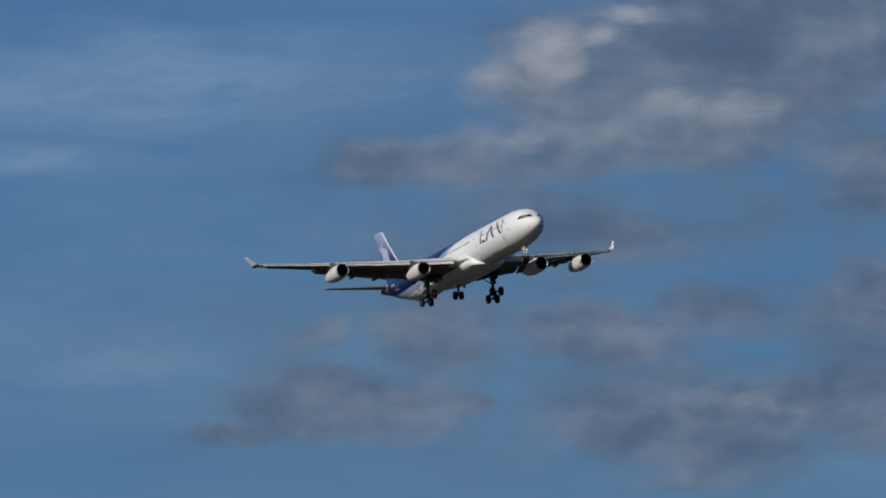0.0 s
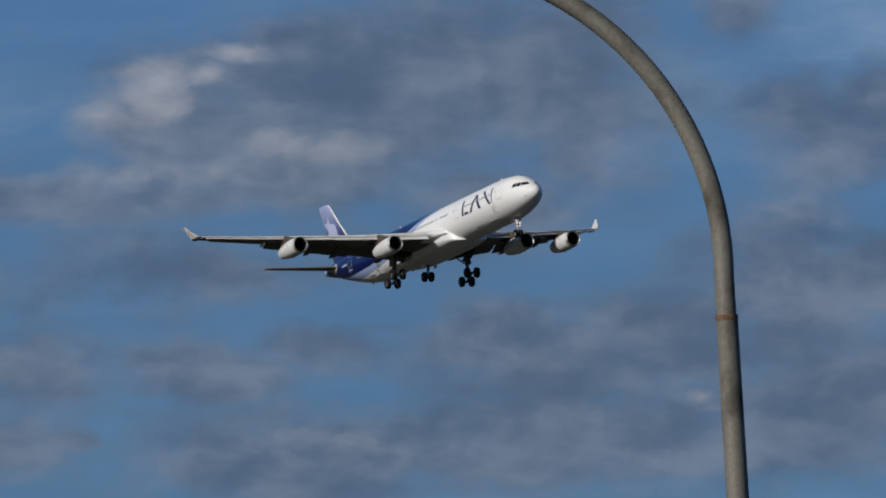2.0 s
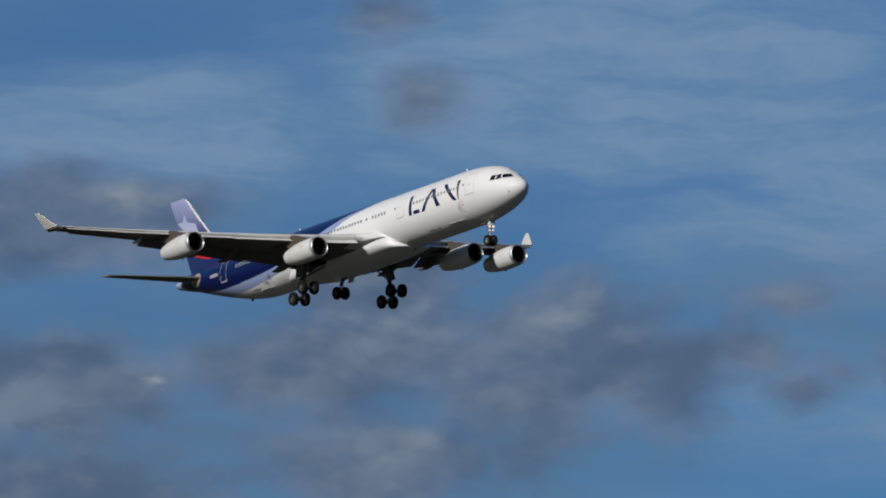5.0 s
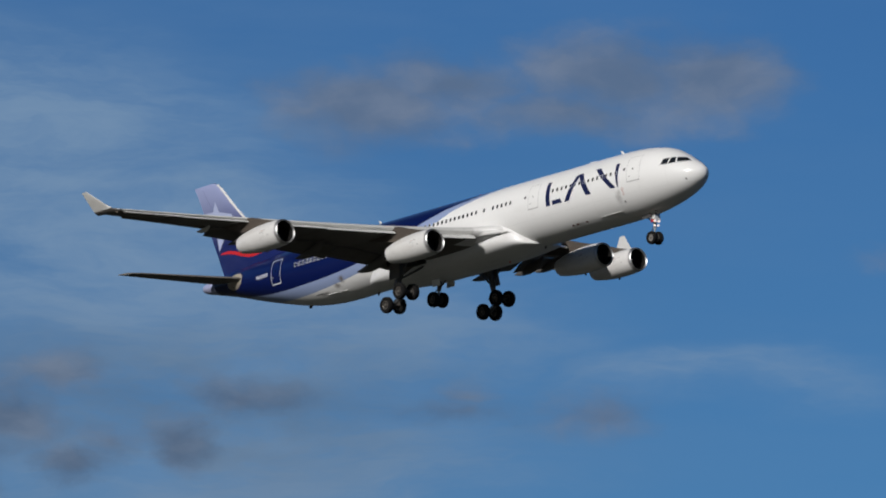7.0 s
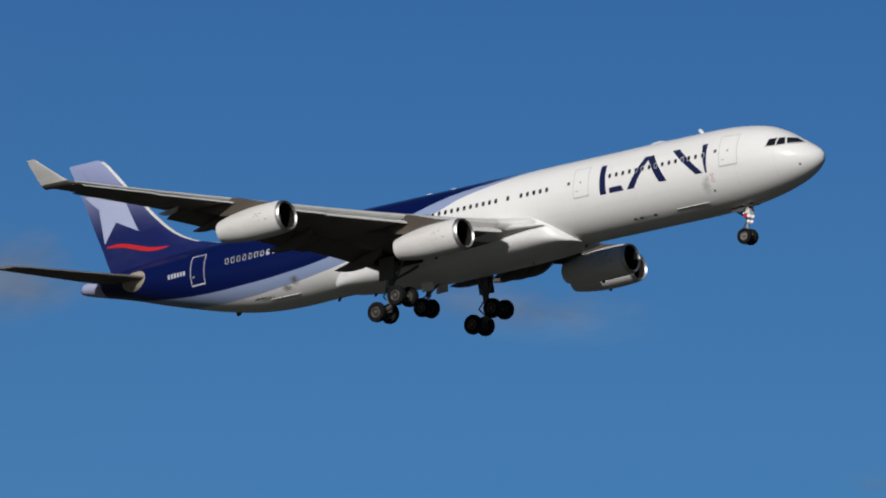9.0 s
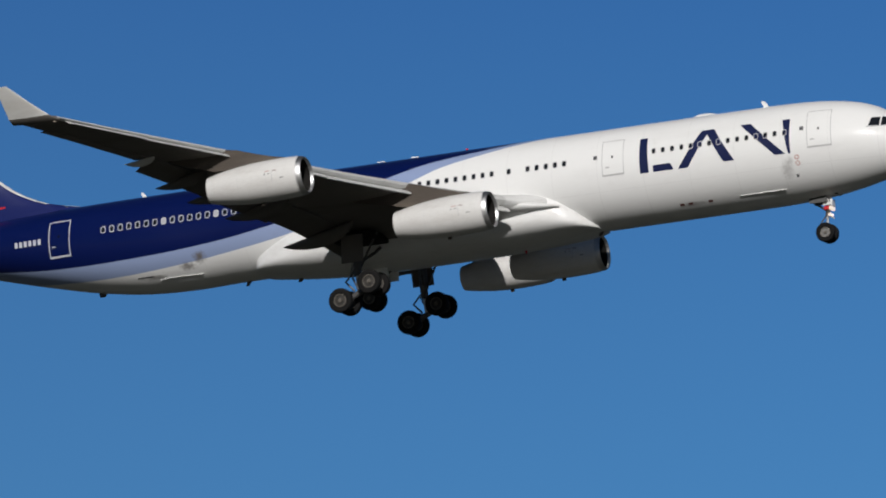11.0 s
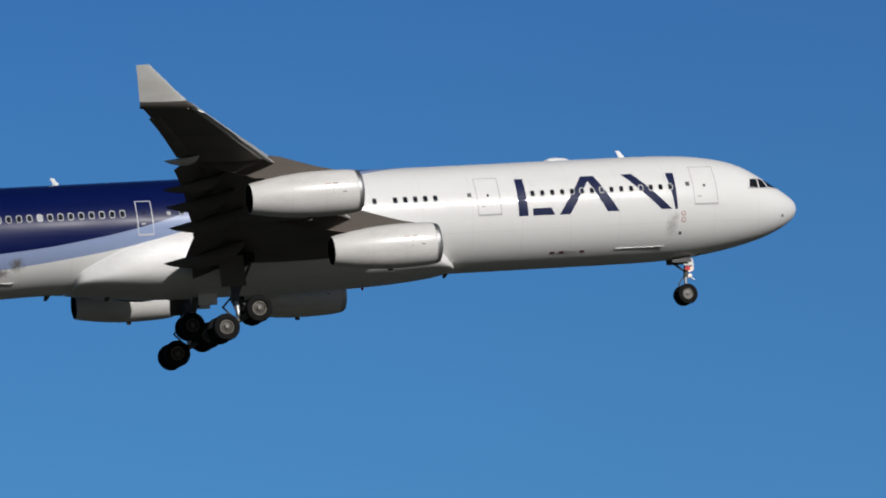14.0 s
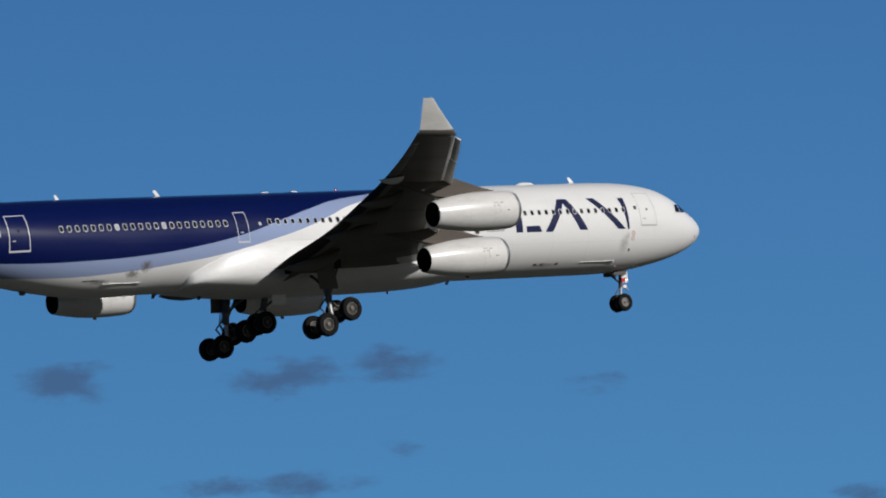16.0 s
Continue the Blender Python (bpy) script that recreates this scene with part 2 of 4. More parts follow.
def box(c, size, bm=None, mat=0, bevel=0.02, m=None):
    """Bevelled block."""
    b = bmesh.new()
    bmesh.ops.create_cube(b, size=1, matrix=Matrix.Translation(c) @ (m or Matrix()) @ Matrix.Diagonal((*size, 1)))
    if bevel:
        bmesh.ops.bevel(b, geom=b.edges[:], offset=min(bevel, min(size) * 0.4), segments=2, affect="EDGES")
    if bm is None:
        return b
    me = bpy.data.meshes.new("tmp")
    b.to_mesh(me)
    k = len(bm.faces)
    bm.from_mesh(me)
    bm.faces.ensure_lookup_table()
    for f in bm.faces[k:]:
        f.material_index = mat
    bpy.data.meshes.remove(me)
    b.free()
    return bm


def spin(profile, axis="x", sides=40, bm=None, mats=None):
    """Body of revolution round the x or y axis; profile: (along, radius)."""
    rings = []
    for a, r in profile:
        ring = []
        for i in range(sides):
            q = 2 * math.pi * i / sides
            ring.append((a, r * math.cos(q), r * math.sin(q)) if axis == "x" else (r * math.cos(q), a, r * math.sin(q)))
        rings.append(ring)
    bm = bm or bmesh.new()
    vs = [[bm.verts.new(p) for p in r] for r in rings]
    for k, (a, b) in enumerate(zip(vs, vs[1:])):
        for i in range(sides):
            j = (i + 1) % sides
            bm.faces.new((a[i], a[j], b[j], b[i])).material_index = mats[k] if mats else 0
    return bm


def spline(table, d):
    """Smooth value of column 1.. at d (Catmull-Rom through the rows)."""
    k = 0
    while k < len(table) - 2 and d > table[k + 1][0]:
        k += 1
    a, b = table[k], table[k + 1]
    p, n = table[max(k - 1, 0)], table[min(k + 2, len(table) - 1)]
    h = b[0] - a[0]
    s = min(max((d - a[0]) / h, 0), 1)
    out = []
    for c in range(1, len(a)):
        ma = (b[c] - p[c]) / (b[0] - p[0]) * h
        mb = (n[c] - a[c]) / (n[0] - a[0]) * h
        out.append((2 * s**3 - 3 * s * s + 1) * a[c] + (s**3 - 2 * s * s + s) * ma + (3 * s * s - 2 * s**3) * b[c] + (s**3 - s * s) * mb)
    return out


# ================= airliner =================
# its own space: x forward from the nose tip, y to the left wing, z up from the cabin's axis; d = -x
airliner = tagged(new("airliner"), "white and dark blue four-engined airliner with its gear down", "airplane")

# d, top, bottom, half width
BODY = [(0.0, -0.42, -0.44, 0.01), (0.06, -0.16, -0.70, 0.27), (0.25, 0.08, -0.96, 0.56), (0.6, 0.36, -1.24, 0.88), (1.1, 0.70, -1.52, 1.22), (1.7, 1.10, -1.78, 1.55), (2.3, 1.50, -1.98, 1.81),
        (3.0, 1.90, -2.17, 2.06), (4.0, 2.26, -2.39, 2.33), (5.4, 2.52, -2.62, 2.58), (7.0, 2.66, -2.79, 2.74), (9.5, 2.71, -2.87, 2.81),
        (41, 2.70, -2.93, 2.81), (44, 2.70, -3.0, 2.80), (47, 2.69, -2.86, 2.74), (50, 2.66, -2.40, 2.58), (53, 2.57, -1.70, 2.32), (56, 2.42, -0.91, 1.96), (59, 2.22, -0.04, 1.50),
        (61.5, 2.02, 0.56, 1.02), (63.2, 1.86, 0.98, 0.56), (63.45, 1.74, 1.10, 0.40)]


def side_y(d, z):
    """Half width of the cabin's skin at that height."""
    top, bot, w = spline(BODY, d)
    u = (z - (top + bot) / 2) / ((top - bot) / 2)
    return w * math.sqrt(max(0.0, 1 - u * u))


def skin(d, z, side=-1, proud=0.012):
    """Point on the cabin's skin, a little proud of it."""
    top, bot, w = spline(BODY, d)
    cz, y = (top + bot) / 2, side_y(d, z)
    n = Vector((0, side * y / w**2, (z - cz) / ((top - bot) / 2) ** 2)).normalized()
    return Vector((-d, side * y, z)) + n * proud


def fuselage():
    N = 88
    ds = [0.0, 0.02, 0.06, 0.13, 0.25, 0.4, 0.6, 0.85] + [1.1 + 0.3 * k for k in range(28)] + list(np.arange(9.6, 41, 1.2)) + list(np.arange(41, 63.3, 0.6)) + [63.3, 63.45]
    rings = []
    for d in ds:
        top, bot, w = spline(BODY, float(d))
        cz, h = (top + bot) / 2, (top - bot) / 2
        rings.append([(-float(d), w * math.sin(2 * math.pi * i / N), cz + h * math.cos(2 * math.pi * i / N)) for i in range(N)])
    return part("fuselage", finish(loft(rings)), livery, airliner, "white cabin with dark blue after-body and lilac band")


body = fuselage()


def patch(quads, proud=0.012, side=-1, nu=4, nv=8):
    """Painted or inlaid areas on the skin: each a quad of four (d, z) corners, bent round the cabin."""
    bm = bmesh.new()
    for a, b, c, e in quads:
        g = [[bm.verts.new(skin(*[(1 - v) * ((1 - u) * a[k] + u * b[k]) + v * ((1 - u) * e[k] + u * c[k]) for k in (0, 1)], side, proud)) for u in np.linspace(0, 1, nu + 1)] for v in np.linspace(0, 1, nv + 1)]
        for r, s in zip(g, g[1:]):
            for i in range(nu):
                bm.faces.new((r[i], r[i + 1], s[i + 1], s[i]))
    bmesh.ops.recalc_face_normals(bm, faces=bm.faces)
    if bm.faces and sum(f.normal.y * f.calc_area() for f in bm.faces) * side < 0:
        bmesh.ops.reverse_faces(bm, faces=bm.faces[:])
    return bm


# d, upper edge, keel, half width
FAIRING = [(19.3, -2.72, -2.86, 1.0), (19.5, -2.55, -2.9, 1.5), (19.9, -2.2, -2.98, 2.08), (20.5, -1.68, -3.08, 2.52), (21.5, -1.06, -3.2, 2.82), (22.7, -0.72, -3.3, 2.98), (25, -0.5, -3.4, 3.1), (30, -0.4, -3.46, 3.12), (33, -0.4, -3.46, 3.1),
           (35, -0.55, -3.4, 3.04), (36.9, -0.98, -3.24, 2.9), (38.2, -1.5, -3.08, 2.66), (39.0, -1.9, -2.98, 2.34), (39.35, -2.15, -2.94, 2.02), (39.5, -2.4, -2.92, 1.55)]


def belly_fairing():
    """The long blister that carries the wing, with a crisp upper edge on the cabin's flank."""
    rings = []
    for d in [19.3, 19.4, 19.5, 19.7] + list(np.arange(19.9, 39, 0.4)) + [39.0, 39.2, 39.35, 39.45, 39.5]:
        top, keel, w = spline(FAIRING, float(d))
        y0 = max(0.05, side_y(float(d), top) - 0.05)
        half = []
        for k in range(21):
            u = k / 20
            y = y0 + (w - y0) * math.sin(math.pi * u) ** 0.7 if u < 0.5 else w * max(0.0, 1 - ((u - 0.5) / 0.5) ** 2.6) ** 0.5
            half.append((y, top + (keel - top) * u))
        rings.append([(-float(d), -y, z) for y, z in half] + [(-float(d), y, z) for y, z in half[-2::-1]])
    return part("belly_fairing", finish(loft(rings)), white_paint, airliner)


belly_fairing()


# ---- wings ----
def foil(n=15):
    """Upper then lower line of a wing section of unit chord: (along, up)."""
    xs = [(1 - math.cos(math.pi * i / n)) / 2 for i in range(n + 1)]
    th = [5 * (0.2969 * math.sqrt(x) - 0.126 * x - 0.3516 * x * x + 0.2843 * x**3 - 0.1036 * x**4) for x in xs]
    up = [(x, t + 0.12 * x * (1 - x)) for x, t in zip(xs, th)]
    lo = [(x, -t * 0.85 + 0.12 * x * (1 - x)) for x, t in zip(xs, th)]
    return up[::-1] + lo[1:-1]


FOIL = foil()
# span, leading edge d, trailing edge d, height, thickness ratio, twist in degrees
WING = [(0.0, 20.6, 34.4, -1.75, 0.13, 4), (2.8, 21.6, 34.2, -1.55, 0.13, 4), (3.6, 22.9, 34.2, -1.42, 0.128, 3.8), (5.0, 24.2, 34.3, -1.2, 0.125, 3.2), (9.4, 27.1, 34.8, -0.62, 0.115, 2.2), (14.5, 30.35, 36.3, 0.08, 0.11, 1.2),
        (19.6, 33.55, 38.0, 0.82, 0.105, 0.3), (24.5, 36.7, 40.0, 1.55, 0.10, -0.6), (28.7, 39.45, 42.0, 2.22, 0.10, -1.2)]


def wing_at(y):
    return spline(WING, y) if y > 5 else [np.interp(y, [w[0] for w in WING], [w[c] for w in WING]) for c in range(1, 6)]


def wing_ring(y, side):
    le, te, z, tc, tw = wing_at(y)
    c = te - le
    out = []
    for a, b in FOIL:
        x, h = a * c, b * tc * c
        out.append((-(le + x), side * y, z + h + (0.3 * c - x) * math.tan(radians(tw))))
    return out


def lower_z(y, d):
    """Height of the wing's lower face."""
    le, te, z, tc, tw = wing_at(y)
    c = te - le
    a = min(max((d - le) / c, 0.0), 1.0)
    t = 5 * (0.2969 * math.sqrt(a) - 0.126 * a - 0.3516 * a * a + 0.2843 * a**3 - 0.1036 * a**4)
    return z + (-t * 0.85 + 0.12 * a * (1 - a)) * tc * c + (0.3 * c - a * c) * math.tan(radians(tw))


def panel(y0, y1, side, f, c0, c1, deg, back, drop, thick=0.11, n=6):
    """A flap, slat or aileron: a slim section of chord c0..c1 hinged at fraction f of the wing's chord."""
    rings = []
    for k in range(n + 1):
        s = k / n
        y = y0 + (y1 - y0) * s
        le, te, z, tc, tw = wing_at(y)
        c = c0 + (c1 - c0) * s
        d0 = le + (te - le) * f + back
        z0 = lower_z(y, le + (te - le) * min(max(f, 0.02), 0.99)) + 0.02 * (te - le) * tc - drop
        r = radians(deg)
        ring = []
        for a, b in FOIL:
            x, h = a * c, b * thick * c
            ring.append((-(d0 + x * math.cos(r) + h * math.sin(r)), side * y, z0 - x * math.sin(r) + h * math.cos(r)))
        rings.append(ring)
    return finish(loft(rings))


def canoe(length, w, h):
    """Flap track fairing: a long pointed pod."""
    rings = []
    for k in range(17):
        s = k / 16
        q = (math.sin(math.pi * s ** 0.75)) ** 0.75 if 0 < s < 1 else 0.03
        rings.append([(-length * s, w * q * math.sin(2 * math.pi * i / 14), h * q * (0.35 * max(math.cos(2 * math.pi * i / 14), -9) - 0.35)) if math.cos(2 * math.pi * i / 14) > 0 else
                      (-length * s, w * q * math.sin(2 * math.pi * i / 14), h * q * (math.cos(2 * math.pi * i / 14) - 0.35)) for i in range(14)])
    return finish(loft(rings))


def wing(side):
    ys = [0.0, 1.4, 2.8, 3.2, 3.6, 4.2, 5.0] + [5.0 + 23.7 * k / 18 for k in range(1, 19)]
    bm = finish(loft([wing_ring(y, side) for y in ys]))
    for f in bm.faces:
        # pale leading edge outboard, painted root inboard
        c = f.calc_center_median()
        le, te = wing_at(abs(c.y))[:2]
        a = (-c.x - le) / (te - le)
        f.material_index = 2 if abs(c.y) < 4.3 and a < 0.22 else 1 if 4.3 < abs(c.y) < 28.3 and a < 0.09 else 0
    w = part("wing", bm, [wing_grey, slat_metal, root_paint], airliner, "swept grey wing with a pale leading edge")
    # slats, drooped ahead of the leading edge
    for y0, y1, ahead in ((4.3, 9.12, 0.28), (9.68, 14.35, 0.28), (14.4, 19.32, 0.28), (19.88, 24.3, 0.31), (24.35, 28.3, 0.36)):
        c = 0.15 * (wing_at((y0 + y1) / 2)[1] - wing_at((y0 + y1) / 2)[0])
        grow = 1 + (ahead - 0.28) * 2
        part("slat", panel(y0, y1, side, 0.0, 0.13 * grow * (wing_at(y0)[1] - wing_at(y0)[0]), 0.14 * grow * (wing_at(y1)[1] - wing_at(y1)[0]), -23, -ahead, 0.16 + c * 0.24, 0.2), slat_metal, w, "bare metal slat")
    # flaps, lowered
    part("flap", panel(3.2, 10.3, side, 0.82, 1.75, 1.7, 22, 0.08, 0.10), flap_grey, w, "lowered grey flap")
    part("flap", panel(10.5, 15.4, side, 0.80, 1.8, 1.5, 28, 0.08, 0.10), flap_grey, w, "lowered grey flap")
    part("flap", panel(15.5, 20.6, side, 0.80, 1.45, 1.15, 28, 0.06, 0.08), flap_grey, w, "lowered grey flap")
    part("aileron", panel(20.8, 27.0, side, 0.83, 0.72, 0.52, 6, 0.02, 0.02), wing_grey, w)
    # flap track fairings: outermost coloured pale as if sunlit, the others dark as if shaded
    for y, ln, wd, ht in ((6.4, 4.4, 0.32, 0.62), (12.2, 4.1, 0.30, 0.6), (15.4, 3.7, 0.28, 0.54), (18.0, 3.3, 0.25, 0.46), (20.8, 1.8, 0.2, 0.3)):
        te = wing_at(y)[1]
        o = part("flap_fairing", canoe(ln, wd, ht), winglet_paint if y > 20 else flap_grey, w)
        d0 = te - ln * 0.62
        o.matrix_basis = pose(-d0, side * y, lower_z(y, d0) + 0.04, 0, -13 if y < 20 else -7, 0)
    # winglet: a short grey knee, then a straight pale blade canted out
    def blade_ring(q):
        bend = q * q / (q + 0.12)
        y, z = 28.6 + 0.35 * min(q * 6, 1) * 0.5 + 1.2 * q, 2.1 + 1.86 * bend / 0.8929
        le, te = 39.3 + 2.4 * q ** 0.95, 42.02 + 0.32 * q
        c, cant = te - le, radians(12 + 50 * min(1, q / 0.22))
        return [(-(le + a * c), side * (y - b * 0.085 * c * math.sin(cant)), z + b * 0.085 * c * math.cos(cant)) for a, b in FOIL]
    part("tip_knee", finish(loft([blade_ring(0.2 * k / 5) for k in range(6)])), wing_grey, w)
    part("winglet", finish(loft([blade_ring(0.2 + 0.8 * k / 9) for k in range(10)])), winglet_paint, w, "upturned pale grey wing tip")
    lamp_r = part("position_light", finish(spin([(0, 0.0), (-0.05, 0.06), (-0.2, 0.09), (-0.4, 0.05), (-0.5, 0.0)], sides=12)), lamp_on, w)
    lamp_r.matrix_basis = pose(-39.5, side * 28.6, 2.1)
    # root fillet: the rounded cone where the leading edge meets the cabin
    rings = []
    for k in range(9):
        s = k / 8
        r = 0.05 + 0.6 * s ** 0.8
        rings.append([(-(20.9 + 3.9 * s), side * (2.72 + 1.05 * s + 0.8 * r * math.sin(t)), -1.58 + 0.36 * s + r * 0.66 * math.cos(t)) for t in (2 * math.pi * i / 16 for i in range(16))])
    part("root_fillet", finish(loft(rings)), root_paint, w, "pale rounded wing root")
    # engines on their pylons
    for y, lip, z in ((9.4, 22.5, -2.46), (19.6, 29.2, -1.02)):
        engine(y * side, lip, z)


def engine(y, lip, z):
    out = [(-0.16, 0.88), (-0.06, 0.90), (0, 0.945), (-0.05, 0.99), (-0.14, 1.02), (-0.26, 1.043)]
    shell = [(-0.26, 1.043), (-0.5, 1.075), (-0.8, 1.095), (-1.4, 1.11), (-2.2, 1.115), (-3.0, 1.09), (-3.8, 1.02), (-4.6, 0.91), (-5.2, 0.80), (-5.55, 0.72), (-5.55, 0.70)]
    e = part("engine", finish(spin(shell, sides=48)), nacelle_paint, airliner, "white engine pod with a polished intake lip")
    e.matrix_basis = pose(-lip, y, z, 0, -1.5, 0)
    part("intake_lip", finish(spin(out, sides=48)), bare_metal, e, "polished metal lip")
    part("intake_duct", finish(spin([(-0.16, 0.88), (-0.6, 0.87), (-1.25, 0.88)], sides=48)), dark_metal, e)
    bm = spin([(-0.75, 0.001), (-0.85, 0.1), (-1.1, 0.26), (-1.24, 0.3)], sides=24)
    part("spinner", finish(bm), dark_metal, e)
    bm = bmesh.new()
    for k in range(28):
        q = 2 * math.pi * k / 28
        u, v = Vector((0, math.cos(q), math.sin(q))), Vector((0, -math.sin(q), math.cos(q)))
        vs = [bm.verts.new(p) for p in (u * 0.28 + v * 0.03 + Vector((-1.12, 0, 0)), u * 0.87 + v * 0.09 + Vector((-1.16, 0, 0)), u * 0.87 - v * 0.09 + Vector((-1.3, 0, 0)), u * 0.28 - v * 0.03 + Vector((-1.28, 0, 0)))]
        bm.faces.new(vs)
    part("fan", bm, fan_metal, e, smooth=False)
    part("fan_back", finish(spin([(-1.34, 0.001), (-1.34, 0.88)], sides=32)), dark_metal, e)
    # near-black lining, end disc and cone inside the exhaust
    part("nozzle", finish(spin([(-5.55, 0.70), (-5.3, 0.68), (-4.6, 0.65)], sides=48)), nozzle_black, e)
    part("exhaust", finish(spin([(-4.62, 0.001), (-4.62, 0.65)], sides=32)), nozzle_black, e)
    part("exhaust_cone", finish(spin([(-4.6, 0.3), (-4.9, 0.22), (-5.15, 0.1), (-5.3, 0.001)], sides=20)), nozzle_black, e)
    # cowl joints, latches and drain mast
    part("cowl_joint", finish(spin([(-0.27, 1.049), (-0.29, 1.0515)], sides=48)), line_grey, e)
    for a, r in ((-1.95, 1.1175), (-3.62, 1.044)):
        part("cowl_joint", finish(spin([(a, r + 0.003), (a - 0.018, r)], sides=48)), root_paint, e)
    for sd in (-1, 1):
        for c0, sz in (((-1.05, sd * 1.105, -0.12), (0.22, 0.012, 0.035)), ((-1.75, sd * 1.112, 0.18), (0.1, 0.03, 0.035)), ((-2.0, sd * 1.112, 0.18), (0.05, 0.03, 0.06))):
            part("cowl_mark", box(c0, sz, bevel=0.004), seal_dark, e)
        part("cowl_vent", box((-1.6, sd * 1.106, 0.02), (0.022, 0.012, 0.5), bevel=0.003), line_grey, e)
        part("cowl_stencil", box((-1.45, sd * 1.064, 0.33), (0.22, 0.014, 0.035), bevel=0.003, m=pose(0, 0, 0, sd * 17)), rust_mark, e)
        part("cowl_stencil", box((-1.85, sd * 1.066, 0.33), (0.3, 0.014, 0.03), bevel=0.003, m=pose(0, 0, 0, sd * 17)), pink_mark, e)
    part("drain_mast", box((-2.6, 0, -1.16), (0.25, 0.05, 0.2), bevel=0.02), pylon_grey, e)
    # pylon from the pod's crown back to the wing's lower face
    ay = abs(y)
    le = wing_at(ay)[0]
    rings = []
    for k in range(11):
        s = k / 10
        d = lip + 1.1 + (le + 3.6 - lip - 1.1) * s
        if d < le:
            u = (d - lip - 1.1) / (le - lip - 1.1)
            top = z + 1.09 + (lower_z(ay, le) + 0.16 - z - 1.09) * u ** 1.25
        else:
            top = lower_z(ay, d) + 0.2
        bot = min(z + 0.8 - 0.05 * s, top - 0.05) if d < lip + 4.6 else top - 0.2 - (top - z - 0.6) * max(0.0, 1 - (d - lip - 4.6) / max(0.2, le + 3.6 - lip - 4.6)) * 0.8
        hw = 0.04 + 0.17 * min(1, s * 4) * (1 - 0.6 * s ** 4)
        rings.append([(-d, y - hw, bot), (-d, y + hw, bot), (-d, y + hw, top - 0.03), (-d, y + hw * 0.5, top), (-d, y - hw * 0.5, top), (-d, y - hw, top - 0.03)])
    part("pylon", finish(loft(rings)), pylon_grey, airliner, "grey engine pylon")


for side in (-1, 1):
    wing(side)


# ---- tail ----
def tailplane(side):
    rings = []
    for k in range(13):
        s = k / 12
        y = 0.6 + 9.1 * s
        le, te = 55.5 + 5.9 * s, 61.2 + 2.5 * s
        if s == 1:
            le, te, y = le + 0.25, te - 0.05, 9.72
        c, z = te - le, 1.1 + 1.0 * s
        rings.append([(-(le + a * c), side * y, z + b * 0.09 * c + (a - 0.45) * c * math.tan(radians(5.5))) for a, b in FOIL])
    t = part("tailplane", finish(loft(rings)), wing_grey, airliner, "grey swept tailplane")
    bm = bmesh.new()
    hub = [bm.verts.new(skin(57.5 + 1.15 * math.cos(q), 0.95 + 0.62 * math.sin(q) - 0.1 * math.cos(q), side, 0.03)) for q in (2 * math.pi * i / 28 for i in range(28))]
    rim = [bm.verts.new(skin(57.5 + 1.25 * math.cos(q), 0.95 + 0.72 * math.sin(q) - 0.1 * math.cos(q), side, -0.02)) for q in (2 * math.pi * i / 28 for i in range(28))]
    mid = bm.verts.new(skin(57.5, 0.95, side, 0.1))
    for i in range(28):
        bm.faces.new((hub[i], hub[(i + 1) % 28], mid))
        bm.faces.new((hub[i], rim[i], rim[(i + 1) % 28], hub[(i + 1) % 28]))
    part("root_seal", finish(bm), seal_tan, t, "tan oval root seal")
    return t


for side in (-1, 1):
    tailplane(side)

# height, leading edge d, trailing edge d
FIN = [(1.7, 47.5, 60.75), (2.35, 48.8, 60.95), (2.7, 50.6, 61.1), (3.0, 52.2, 61.2), (3.9, 54.3, 61.5), (5.2, 55.95, 62.0), (6.45, 57.15, 62.45), (8.1, 58.75, 63.05), (9.8, 60.25, 63.75), (10.35, 60.85, 64.0), (10.5, 61.3, 64.02)]


def fin_half(d, z):
    le, te = spline(FIN, z)
    a = min(max((d - le) / (te - le), 0), 1)
    return 0.095 * (te - le) * 5 * (0.2969 * math.sqrt(a) - 0.126 * a - 0.3516 * a * a + 0.2843 * a**3 - 0.1036 * a**4) * (0.35 if z > 10.45 else 1)


